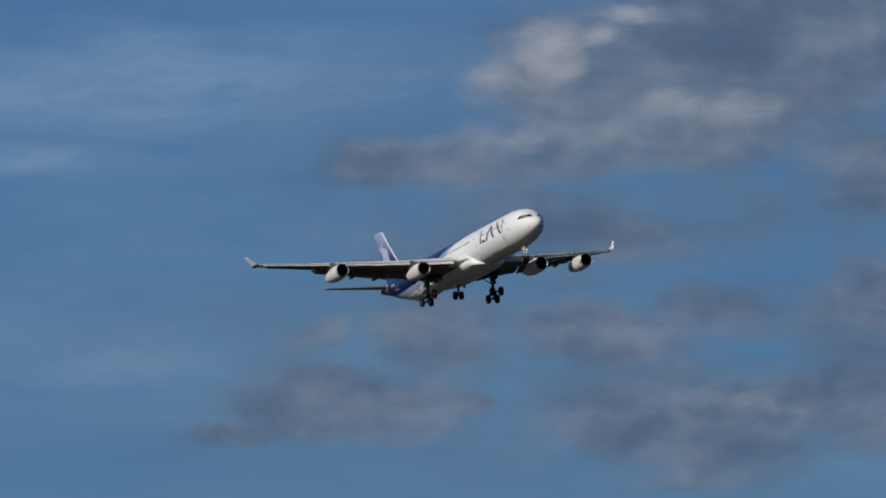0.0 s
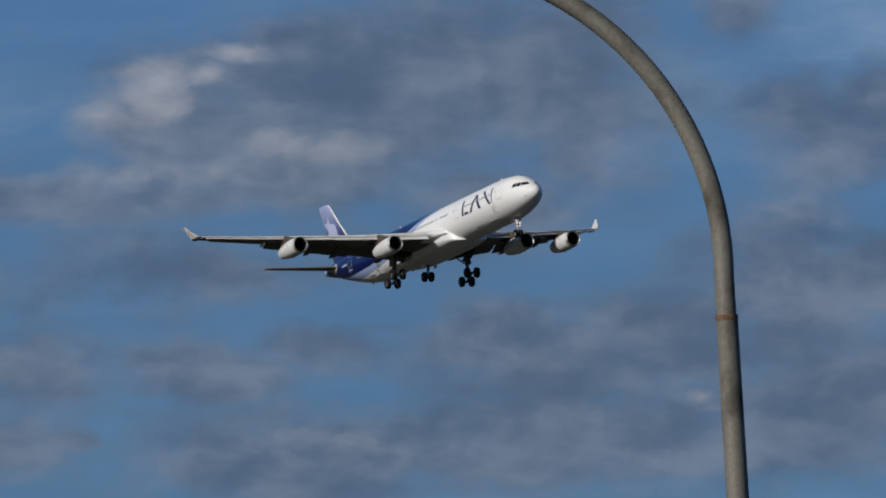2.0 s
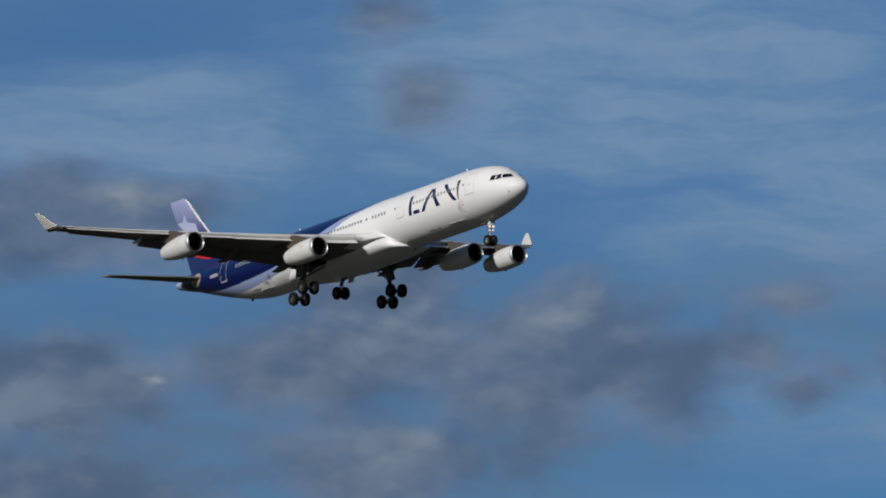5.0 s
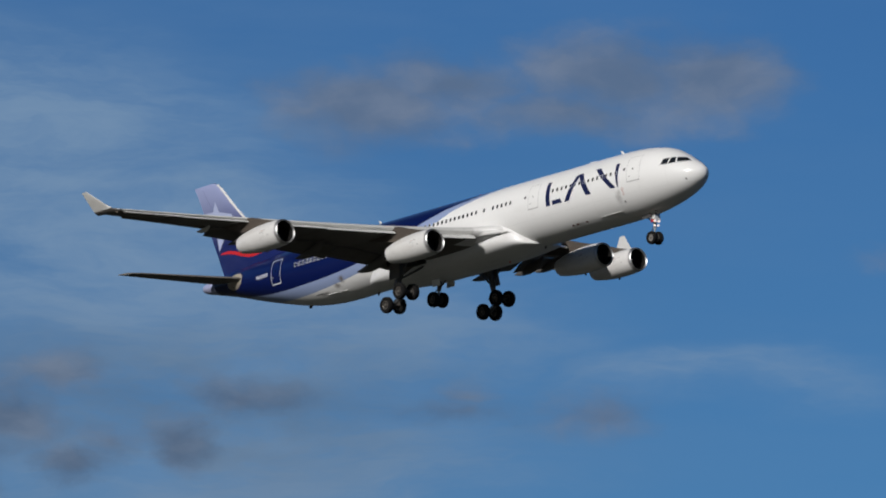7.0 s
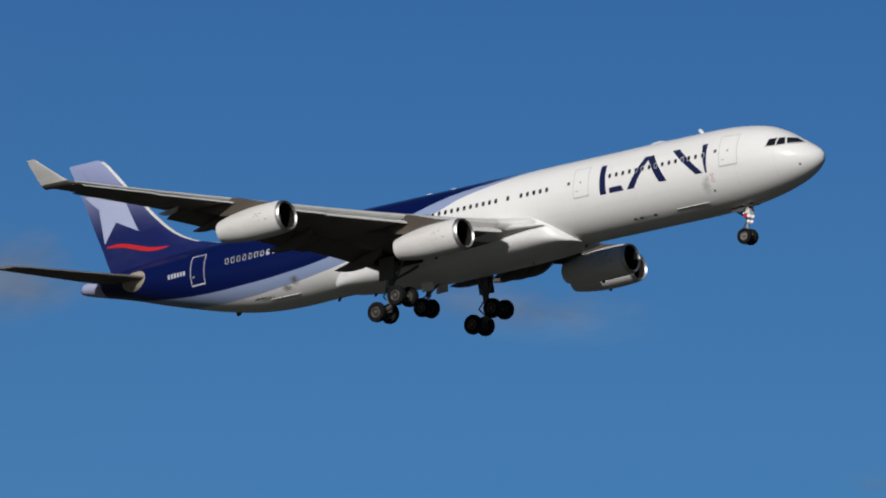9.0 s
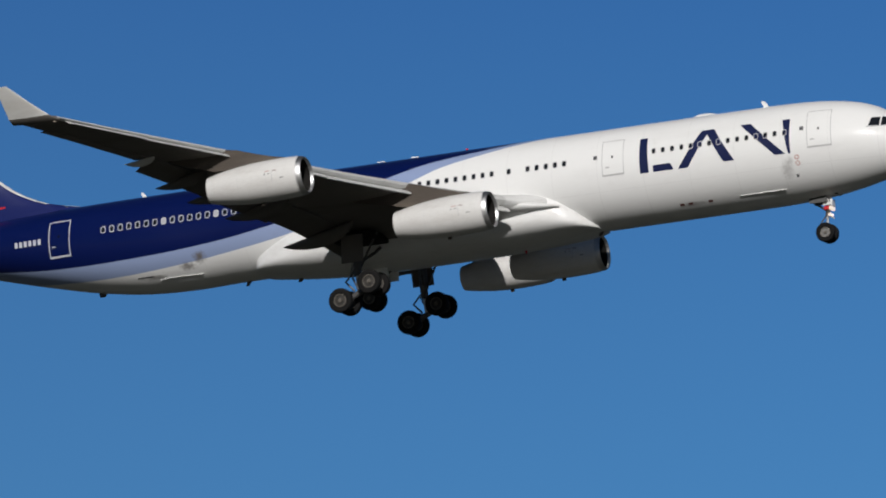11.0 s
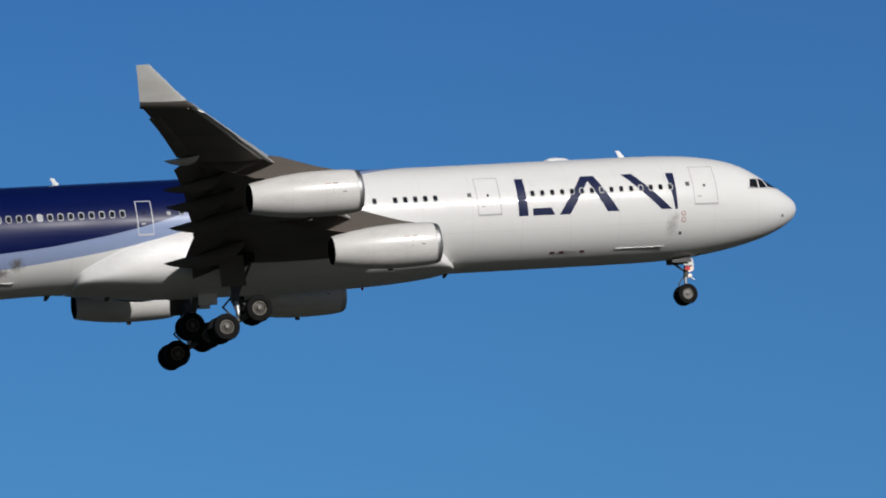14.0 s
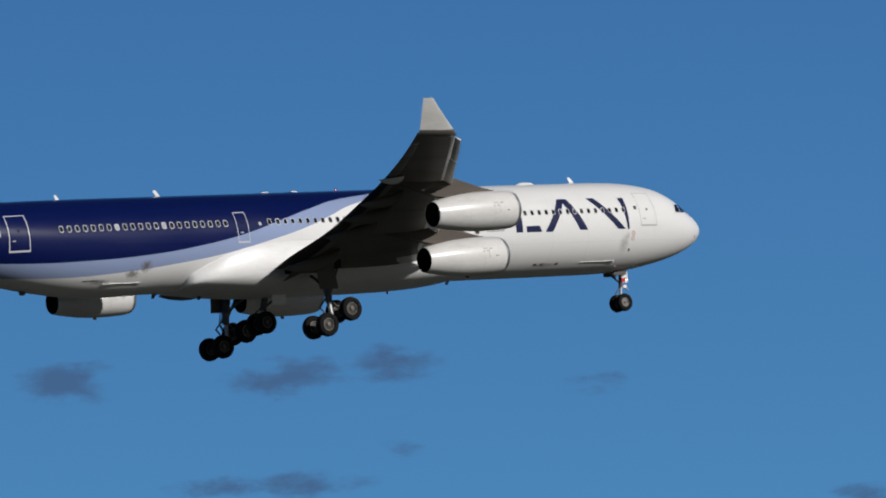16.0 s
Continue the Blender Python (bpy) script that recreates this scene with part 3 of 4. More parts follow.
def fin():
    rings = []
    for k in range(25):
        z = 1.7 + 8.8 * k / 24
        le, te = spline(FIN, z)
        rings.append([(-(le + a * (te - le)), math.copysign(fin_half(le + a * (te - le), z), 1 if i <= 15 else -1), z) for i, (a, b) in enumerate(FOIL)])
    f = part("fin", finish(loft(rings)), fin_paint, airliner, "tail fin fading from lilac down to dark blue")
    # pale leading edge
    rings = []
    for k in range(21):
        z = 2.6 + 7.7 * k / 20
        le, te = spline(FIN, z)
        w = 0.2
        rings.append([(-(le + w), -fin_half(le + w, z) - 0.012, z), (-(le + w * 0.3), -fin_half(le + w * 0.3, z) - 0.014, z), (-(le - 0.02), 0, z), (-(le + w * 0.3), fin_half(le + w * 0.3, z) + 0.014, z), (-(le + w), fin_half(le + w, z) + 0.012, z)])
    part("leading_edge", finish(loft(rings, close=False, caps=False)), root_paint, f, "pale bare leading edge")
    for side in (-1, 1):
        bm = bmesh.new()
        bm.faces.new([bm.verts.new((-d, 0, z)) for d, z in ((61.2, 8.8), (60.75, 7.8), (59.05, 7.35), (59.35, 6.55), (57.85, 4.76), (59.92, 5.75), (61.24, 4.35), (61.3, 6.75), (62.8, 8.05), (61.6, 7.98))])
        bmesh.ops.triangulate(bm, faces=bm.faces[:])
        bmesh.ops.subdivide_edges(bm, edges=bm.edges[:], cuts=5, use_grid_fill=True)
        for v in bm.verts:
            v.co.y = side * (fin_half(-v.co.x, v.co.z) + 0.012)
        part("star", bm, star_paint, f, "lilac star")
        bm = bmesh.new()
        lo, hi = [], []
        for k in range(19):
            s = k / 18
            d, z = 61.05 - 5.9 * s, 4.05 - 0.85 * s + 0.17 * math.sin(2 * math.pi * s * 0.95 + 0.3)
            h = 0.035 + 0.14 * math.sin(math.pi * min(1, s * 1.02)) ** 0.7
            lo.append(bm.verts.new((-d, side * (fin_half(d, z) + 0.013), z - h)))
            hi.append(bm.verts.new((-d, side * (fin_half(d, z) + 0.013), z + h)))
        for k in range(18):
            bm.faces.new((lo[k], lo[k + 1], hi[k + 1], hi[k]))
        part("swoosh", bm, red_paint, f, "red wavy stripe")
    # rudder hinge line
    bm = bmesh.new()
    for side in (-1, 1):
        vs = []
        for k in range(13):
            z = 2.9 + 7.2 * k / 12
            le, te = spline(FIN, z)
            d = te - 0.32 * (te - le)
            y = side * (fin_half(d, z) + 0.006)
            vs.append((bm.verts.new((-d, y, z)), bm.verts.new((-d - 0.016, y, z))))
        for a, b in zip(vs, vs[1:]):
            bm.faces.new((a[0], a[1], b[1], b[0]))
    part("rudder_joint", bm, hinge_line, f)
    return f


fin()
part("exhaust_pipe", finish(spin([(-63.3, 0.3), (-63.6, 0.26), (-63.58, 0.22), (-63.3, 0.2), (-63.3, 0.001)], sides=20)), dark_metal, airliner).matrix_basis = pose(0, 0, 1.4)


# ---- landing gear ----
def wheel_mesh(r, w):
    tyre = [(-w * 0.3, r * 0.52), (-w * 0.46, r * 0.6), (-w * 0.5, r * 0.78), (-w * 0.42, r * 0.94), (-w * 0.2, r), (w * 0.2, r), (w * 0.42, r * 0.94), (w * 0.5, r * 0.78), (w * 0.46, r * 0.6), (w * 0.3, r * 0.52)]
    hub = [(-w * 0.28, 0.001), (-w * 0.3, r * 0.16), (-w * 0.2, r * 0.2), (-w * 0.18, r * 0.4), (-w * 0.32, r * 0.5), (-w * 0.3, r * 0.54), (w * 0.3, r * 0.54), (w * 0.32, r * 0.5), (w * 0.18, r * 0.4), (w * 0.2, r * 0.2), (w * 0.3, r * 0.16), (w * 0.28, 0.001)]
    return finish(spin(tyre, "y", 36)), finish(spin(hub, "y", 28))


def rim_mesh(r, w):
    """Polished flange and bearing cap on both faces of a hub."""
    bm = bmesh.new()
    for k in (-1, 1):
        spin([(k * w * 0.325, r * 0.45), (k * w * 0.35, r * 0.47), (k * w * 0.35, r * 0.51), (k * w * 0.32, r * 0.535)], "y", 28, bm)
        spin([(k * w * 0.28, r * 0.17), (k * w * 0.38, r * 0.14), (k * w * 0.4, r * 0.06), (k * w * 0.4, 0.002)], "y", 16, bm)
    return finish(bm)


def gear_wheel(parent, at, r, w, first=[]):
    key = (r, w)
    made = [f for f in first if f[0] == key]
    if made:
        return [again(ob, parent, pose(*at)) for ob in made[0][1:]]
    a, b = wheel_mesh(r, w)
    ty, hb = part("tyre", a, rubber, parent, "black rubber tyre"), part("hub", b, hub_paint if r > 0.6 else nose_hub, parent)
    rm = part("rim", rim_mesh(r, w), rim_metal, parent, "bare metal rim and cap")
    ty.matrix_basis = hb.matrix_basis = rm.matrix_basis = pose(*at)
    first.append((key, ty, hb, rm))
    return [ty, hb, rm]


def main_gear(side):
    c = Vector((-32.06, side * 5.34, -5.32))
    g = part("main_gear", finish(tube([(-32.0, side * 4.9, -2.1), (-32.1, side * 5.2, -3.6), (-32.13, side * 5.3, -4.4)], [0.24, 0.24, 0.2], 16)), gear_metal, airliner, "lowered four-wheel main landing gear")
    part("piston", finish(tube([(-32.12, side * 5.29, -4.3), c], 0.13, 14)), bare_metal, g)
    tilt = radians(26)
    ax = Vector((math.cos(tilt), 0, math.sin(tilt)))
    part("bogie_beam", finish(tube([c - ax * 1.15, c - ax, c + ax, c + ax * 1.15], [0.1, 0.16, 0.16, 0.1], 12)), gear_metal, g)
    for k in (-1, 1):
        p = c + ax * 0.98 * k
        part("axle", finish(tube([p - Vector((0, 0.72, 0)), p + Vector((0, 0.72, 0))], 0.09, 10)), gear_metal, g)
        for s in (-1, 1):
            gear_wheel(g, p + Vector((0, 0.7 * s, 0)), 0.69, 0.5)
    part("side_stay", finish(tube([(-32.1, side * 5.2, -3.7), (-31.6, side * 3.6, -2.9), (-31.5, side * 2.6, -2.4)], 0.09, 10)), gear_metal, g)
    part("drag_stay", finish(tube([(-32.1, side * 5.24, -4.2), (-30.9, side * 5.0, -2.0)], 0.07, 10)), gear_metal, g)
    part("torque_link", finish(tube([(-32.3, side * 5.3, -4.1), (-32.85, side * 5.33, -4.65), (-32.35, side * 5.34, -5.2)], 0.06, 8)), gear_metal, g)
    part("pitch_trimmer", finish(tube([(-31.9, side * 5.3, -4.3), c + ax * 0.75], 0.05, 8)), gear_metal, g)
    for k in range(3):
        part("hose", finish(tube([(-32.0 - 0.1 * k, side * (5.42 + 0.03 * k), -3.2), (-32.35 - 0.06 * k, side * 5.5, -4.3), (-32.1, side * 5.45, -5.2)], 0.022, 6)), seal_dark, g)
    d = part("gear_door", box((-32.25, side * 5.5, -2.85), (1.3, 0.06, 1.6), bevel=0.02, m=pose(0, 0, 0, side * 8, 0, 0)), wing_grey, g, "grey gear door on the leg")
    part("gear_bay", box((-32.2, side * 4.0, -2.15), (2.5, 2.6, 0.5), bevel=0.05), dark_metal, g)
    return g


for side in (-1, 1):
    main_gear(side)


def centre_gear():
    g = part("centre_gear", finish(tube([(-32.7, 0, -2.9), (-33.1, 0, -4.2)], 0.19, 14)), gear_metal, airliner, "lowered two-wheel centre landing gear")
    part("piston", finish(tube([(-33.08, 0, -4.1), (-33.3, 0, -4.92)], 0.11, 12)), bare_metal, g)
    part("axle", finish(tube([(-33.3, -0.55, -4.92), (-33.3, 0.55, -4.92)], 0.09, 10)), gear_metal, g)
    for s in (-1, 1):
        gear_wheel(g, (-33.3, 0.49 * s, -4.92), 0.66, 0.46)
        part("gear_door", box((-32.45, 0.82 * s, -3.6), (1.0, 0.05, 0.7), bevel=0.015, m=pose(0, 0, 0, -s * 8, 0, 0)), white_paint, g, "hanging white door")
    part("drag_stay", finish(tube([(-33.08, 0.0, -4.1), (-31.6, 0, -3.1)], 0.07, 8)), gear_metal, g)
    part("torque_link", finish(tube([(-33.2, 0, -4.0), (-33.75, 0, -4.35), (-33.38, 0, -4.8)], 0.05, 8)), gear_metal, g)


centre_gear()


def nose_gear():
    g = part("nose_gear", finish(tube([(-6.2, 0, -2.3), (-6.42, 0, -3.75)], 0.13, 14)), gear_metal, airliner, "lowered two-wheel nose landing gear")
    part("piston", finish(tube([(-6.41, 0, -3.7), (-6.52, 0, -4.68)], 0.08, 12)), bare_metal, g)
    part("axle", finish(tube([(-6.52, -0.42, -4.68), (-6.52, 0.42, -4.68)], 0.06, 10)), gear_metal, g)
    for s in (-1, 1):
        gear_wheel(g, (-6.52, 0.35 * s, -4.68), 0.54, 0.36)
        lampb = part("taxi_light", finish(spin([(0.06, 0.001), (0.05, 0.1), (0.0, 0.13), (-0.12, 0.1), (-0.16, 0.001)], sides=16)), lamp_on, g, "round taxi light")
        lampb.matrix_basis = pose(-6.1, 0.22 * s, -3.35)
        lampb = part("taxi_light", finish(spin([(0.06, 0.001), (0.05, 0.07), (0.0, 0.09), (-0.12, 0.07), (-0.16, 0.001)], sides=16)), lamp_on, g, "round taxi light")
        lampb.matrix_basis = pose(-6.2, 0.2 * s, -3.7)
    for s in (-1, 1):
        part("gear_door", box((-6.75, s * 0.5, -2.85), (1.0, 0.045, 0.35), bevel=0.015, m=pose(0, 0, 0, -s * 6, 0, 0)), gear_metal, g, "hanging grey bay door")
    part("leg_door", box((-6.05, 0, -3.08), (0.06, 0.62, 0.42), bevel=0.02), white_paint, g, "white leg door")
    part("placard", box((-6.3, -0.3, -2.98), (0.52, 0.03, 0.4), bevel=0.01), white_paint, g, "white number plate on the leg")
    part("leg_stripe", box((-6.36, -0.28, -3.32), (0.3, 0.03, 0.2), bevel=0.005), red_paint, g, "red marking")
    for k in range(3):
        part("marking_bar", box((-6.17 - 0.14 * k, -0.32, -2.93), (0.09, 0.012, 0.16), bevel=0.003), seal_dark, g)
    part("drag_stay", finish(tube([(-6.35, 0, -3.5), (-7.6, 0, -2.6)], 0.06, 10)), gear_metal, g)
    part("torque_link", finish(tube([(-6.52, 0, -3.75), (-6.85, 0, -4.1), (-6.58, 0, -4.5)], 0.04, 8)), gear_metal, g)
    part("tow_fitting", finish(tube([(-6.3, -0.18, -3.75), (-6.0, -0.2, -3.95)], 0.04, 8)), bare_metal, g)
    part("gear_bay", box((-6.9, 0, -2.5), (2.6, 1.0, 0.3), bevel=0.03), dark_metal, g)


nose_gear()


# ---- cabin details: doors, windows, markings, aerials ----
def outline(d0, d1, z0, z1, w, mat, side, label=""):
    """A door: its joint as a raised frame, a sill and a handle."""
    q = [((d0, z0), (d1, z0), (d1, z0 + w), (d0, z0 + w)), ((d0, z1 - w), (d1, z1 - w), (d1, z1), (d0, z1)), ((d0, z0), (d0 - w, z0), (d0 - w, z1), (d0, z1)), ((d1, z0), (d1 + w, z0), (d1 + w, z1), (d1, z1))]
    return patch(q, 0.012, side, 3, 10), mat, label


FRAME_STRIPS = ((6.45, 5.1, -0.27, 1.78, line_grey, 0.035), (18.25, 16.98, -0.3, 1.68, line_grey, 0.035), (36.28, 35.45, -0.42, 1.36, line_white, 0.045), (51.75, 50.4, -0.45, 1.64, line_white, 0.055))
for side in (-1, 1):
    for d0, d1, z0, z1, mat, w in FRAME_STRIPS:
        bm, mt, lb = outline(d0, d1, z0, z1, w, mat, side)
        door = part("door", bm, mt, body, "cabin door outline")
        part("door_sill", patch([((d0, z0 - 0.05), (d1, z0 - 0.05), (d1, z0 + 0.02), (d0, z0 + 0.02))], 0.018, side, 4, 1), line_grey if mat is line_grey else line_white, door)
        c = (d0 + d1) / 2
        part("door_window", patch([((c + 0.07, 0.64), (c - 0.03, 0.64), (c - 0.03, 0.77), (c + 0.07, 0.77))], 0.014, side, 2, 2), glass, door)
        part("door_handle", patch([((d0 - 0.2, 0.1), (d0 - 0.42, 0.1), (d0 - 0.42, 0.17), (d0 - 0.2, 0.17))], 0.014, side, 2, 1), line_grey, door)


def cabin_window():
    """Rounded pane with a rim, lying in the xz plane and facing -y."""
    bm = bmesh.new()
    rims = []
    for w, h, y in ((0.168, 0.232, 0.006), (0.160, 0.222, -0.014), (0.130, 0.186, -0.014), (0.122, 0.176, -0.002)):
        rims.append([bm.verts.new((w * math.copysign(abs(math.cos(t)) ** 0.6, math.cos(t)), y, h * math.copysign(abs(math.sin(t)) ** 0.6, math.sin(t)))) for t in (2 * math.pi * i / 20 for i in range(20))])
    for a, b in zip(rims, rims[1:]):
        for i in range(20):
            bm.faces.new((a[i], a[(i + 1) % 20], b[(i + 1) % 20], b[i]))
    bm.faces.new(rims[-1]).material_index = 1
    bmesh.ops.recalc_face_normals(bm, faces=bm.faces)
    return bm


kinds = {}
BLINDS = (44.52, 41.3)
WINDOW_RUNS = ((7.7, 15), (20.45, 5), (23.71, 1), (24.72, 17), (33.9, 1), (37.0, 22))
for side in (-1, 1):
    for start, count in WINDOW_RUNS:
        for k in range(count):
            d = start + 0.537 * k
            z = 0.71
            shut = min(abs(d - BLINDS[0]), abs(d - BLINDS[1])) < 0.27
            rim = line_white if d > 32 else (line_grey if d > 17 else winglet_paint)
            key = (rim.name, shut)
            if key not in kinds:
                kinds[key] = part("window", cabin_window(), [rim, blind if shut else glass], body)
                ob = kinds[key]
            else:
                ob = again(kinds[key], body)
            p = skin(d, z, side, 0.004)
            top, bot, w = spline(BODY, d)
            tilt = math.degrees(math.asin(min(1, max(-1, (z - (top + bot) / 2) / ((top - bot) / 2)))))
            taper = math.degrees(math.atan2(side_y(d - 0.3, z) - side_y(d + 0.3, z), 0.6))
            ob.matrix_basis = Matrix.Translation(p) @ Matrix.Scale(0.84 if d < 33 else 0.94, 4) @ pose(0, 0, 0, 0, 0, -side * taper) @ (pose(0, 0, 0, -tilt) if side < 0 else pose(0, 0, 0, tilt, 0, 180))

# flight deck glazing
for side in (-1, 1):
    for q in (((3.12, 0.56), (2.56, 0.54), (2.52, 1.06), (2.98, 1.02)), ((2.48, 0.54), (1.96, 0.58), (2.12, 1.04), (2.44, 1.06)), ((1.88, 0.6), (1.06, 0.6), (1.6, 0.98), (2.04, 1.03))):
        part("cockpit_window", patch([q], 0.012, side, 6, 6), glass, body, "dark cockpit pane")
    part("cockpit_frame", patch([((3.24, 0.48), (1.02, 0.52), (1.02, 0.58), (3.24, 0.54))], 0.009, side, 10, 2), line_grey, body)

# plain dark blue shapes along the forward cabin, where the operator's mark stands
MARKS = [
    [((16.07, -0.46), (15.56, -0.46), (15.6, 1.53), (16.04, 1.53))],
    [((15.3, -0.46), (14.12, -0.47), (14.3, -0.09), (15.3, -0.1))],
    [((13.87, -0.48), (13.3, -0.49), (11.95, 1.51), (12.45, 1.51))],
    [((11.25, -0.43), (10.62, -0.45), (11.75, 1.51), (12.28, 1.51))],
    [((8.3, -0.46), (7.72, -0.47), (9.66, 1.51), (10.24, 1.51))],
    [((7.55, -0.48), (7.42, -0.49), (7.39, 1.47), (7.82, 1.47))],
]
for side in (-1, 1):
    for q in MARKS:
        if side > 0:
            q = [tuple((23.5 - d, z) for d, z in quad) for quad in q]
        part("paint_bar", patch(q, 0.010, side, 3, 14), blue_paint, body, "dark blue painted shape")
    # registration as plain bars
    for k in range(6):
        d = 53.95 - 0.3 * k
        part("marking_bar", patch([((d, 0.42), (d - 0.19, 0.40), (d - 0.19, 0.72), (d, 0.74))], 0.010, side, 2, 2), line_white, body)
    # sensors, ports and cargo sills
    for d, z, s, mat in ((6.72, 0.82, 0.11, seal_dark), (18.62, 0.78, 0.11, seal_dark), (7.25, -1.68, 0.07, seal_dark), (1.15, -0.9, 0.06, seal_dark), (34.6, 0.62, 0.1, line_grey)):
        part("sensor", patch([((d + s, z - s), (d - s, z - s), (d - s, z + s), (d + s, z + s))], 0.011, side, 2, 2), mat, body)
    for z in (-0.72, -1.04):
        ring = [(7.1 + 0.13 * math.cos(2 * math.pi * i / 14), z + 0.13 * math.sin(2 * math.pi * i / 14)) for i in range(14)]
        core = [(7.1 + 0.085 * math.cos(2 * math.pi * i / 14), z + 0.085 * math.sin(2 * math.pi * i / 14)) for i in range(14)]
        part("port_ring", patch([(ring[i], ring[(i + 1) % 14], core[(i + 1) % 14], core[i]) for i in range(14)], 0.011, side, 1, 1), pink_mark, body, "faded red ring")
    for d in (14.14, 13.64, 12.5):
        part("marking_bar", patch([((d + 0.13, -2.36), (d - 0.13, -2.36), (d - 0.13, -2.26), (d + 0.13, -2.26))], 0.010, side, 2, 1), rust_mark, body)
    for d0, d1, z in ((10.75, 8.1, -2.27), (45.3, 42.7, -2.42)):
        sill = bmesh.new()
        box((-(d0 + d1) / 2, side * (side_y((d0 + d1) / 2, z) + 0.03), z), (d0 - d1, 0.06, 0.03), sill, bevel=0.01)
        part("cargo_sill", sill, white_paint, body)
    part("drain", patch([((d0 + 1.4, -2.2), (d0 + 0.4, -2.2), (d0 + 0.4, -2.25), (d0 + 1.4, -2.25))], 0.01, side, 3, 1), seal_dark, body)


def blade(d, z, h, c, up=1):
    """Swept aerial."""
    rings = []
    for k in range(5):
        s = k / 4
        le, ch = d - c / 2 + 0.8 * h * s, c * (1 - 0.45 * s)
        rings.append([(-(le + a * ch), b * 0.14 * ch, z + up * h * s) for a, b in FOIL])
    return finish(loft(rings))


for d, h, c, up in ((9.3, 0.42, 0.36, 1), (39.65, 0.42, 0.36, 1), (46.6, 0.32, 0.3, 1), (19.45, 0.26, 0.3, -1), (37.4, 0.34, 0.4, -1), (40.6, 0.3, 0.35, -1), (49.6, 0.25, 0.6, -1)):
    top, bot, w = spline(BODY, d)
    part("aerial", blade(d, (top - 0.03) if up > 0 else bot + 0.03 - (0.15 if 20 < d < 39 else 0), h, c, up), white_paint if up > 0 else seal_dark, body)
dome = part("satellite_dome", finish(spin([(0.75, 0.001), (0.68, 0.1), (0.4, 0.2), (0, 0.24), (-0.4, 0.22), (-0.7, 0.12), (-0.8, 0.001)], sides=20)), white_paint, body)
dome.matrix_basis = pose(-12.9, 0, 2.65)
for d in (30.1, 32.15):
    part("roof_aerial", box((-d, 0, 2.74), (0.5, 0.3, 0.1), bevel=0.04), white_paint, body)
for d, z, r in ((27.0, 2.69, 0.07), (24.0, -3.36, 0.07)):
    bc = part("beacon", finish(spin([(0.0, 0.001), (0.01, r), (0.1, r * 0.9), (0.16, r * 0.5), (0.18, 0.001)], sides=16)), red_glass, body, "red anti-collision light")
    bc.matrix_basis = pose(-d, 0, z, 0, -90 if z > 0 else 90)

# ================= ground =================
def ground():
    m, nt, b = material("grass_ground")
    tc = nt.nodes.new("ShaderNodeTexCoord").outputs["Object"]
    c = mix(nt, ramp(nt, noise_of(nt, tc, 0.02, 6), 0.35, 0.7), (0.018, 0.022, 0.011), (0.03, 0.028, 0.018))
    c = mix(nt, maths(nt, "MULTIPLY", noise_of(nt, tc, 1.5, 5), 0.6), c, (0.013, 0.014, 0.009))
    nt.links.new(c, b.inputs["Base Color"])
    b.inputs["Roughness"].default_value = 0.9
    bm = bmesh.new()
    bmesh.ops.create_circle(bm, cap_ends=True, radius=4800, segments=96)
    return tagged(part("ground", bm, m), "flat airfield grass that reaches the horizon", "ground", kind="structure")


ground()


# ================= distant sky with clouds =================
# cloud patches as (azimuth, elevation, half width, half height, weight) in degrees
GREY_WEST = [
    (-67.63, 4.74, 1.51, 0.65, 1), (-69.05, 4.28, 1.16, 0.35, 0.9), (-70.42, 3.92, 0.95, 0.23, 0.85), (-71.40, 1.80, 0.93, 0.30, 1), (-72.36, 1.56, 0.35, 0.13, 0.8),
    (-70.24, 1.78, 0.25, 0.10, 0.7), (-70.49, 2.42, 0.65, 0.30, 0.85), (-69.03, 2.40, 0.75, 0.25, 0.85), (-71.44, 2.48, 0.23, 0.15, 0.6), (-68.13, 1.58, 1.41, 0.38, 1),
    (-68.32, 1.10, 0.38, 0.13, 0.8), (-67.54, 4.94, 1.81, 0.70, 1), (-69.16, 4.50, 0.95, 0.45, 0.9), (-68.66, 3.97, 1.66, 0.18, 0.65), (-69.17, 3.30, 1.66, 0.28, 0.45)]
GREY_MID = [
    (-65.58, 4.52, 0.60, 0.55, 0.85), (-68.01, 2.63, 0.55, 0.20, 0.65), (-68.32, 1.63, 1.31, 0.40, 1), (-66.06, 1.76, 1.66, 0.43, 1), (-66.30, 2.62, 0.95, 0.38, 0.85),
    (-65.14, 2.56, 0.80, 0.45, 0.85), (-63.51, 4.50, 0.65, 0.55, 0.9), (-63.58, 3.24, 0.85, 0.55, 0.8), (-63.64, 2.04, 1.31, 0.65, 0.8)]
GREY_NEAR_MID = [
    (-62.46, 4.69, 1.41, 0.43, 1), (-64.23, 5.64, 0.38, 0.25, 0.7), (-65.99, 5.18, 1.01, 0.65, 0.6), (-66.54, 3.92, 0.75, 0.40, 0.8), (-59.43, 4.23, 0.85, 0.40, 0.9),
    (-62.71, 3.23, 1.61, 0.45, 0.95), (-60.29, 3.38, 1.31, 0.38, 0.85), (-59.29, 2.68, 1.11, 0.45, 0.8), (-65.22, 2.47, 1.76, 0.50, 0.9), (-62.91, 2.17, 1.76, 0.40, 0.85),
    (-63.92, 4.58, 0.30, 0.20, 0.6)]
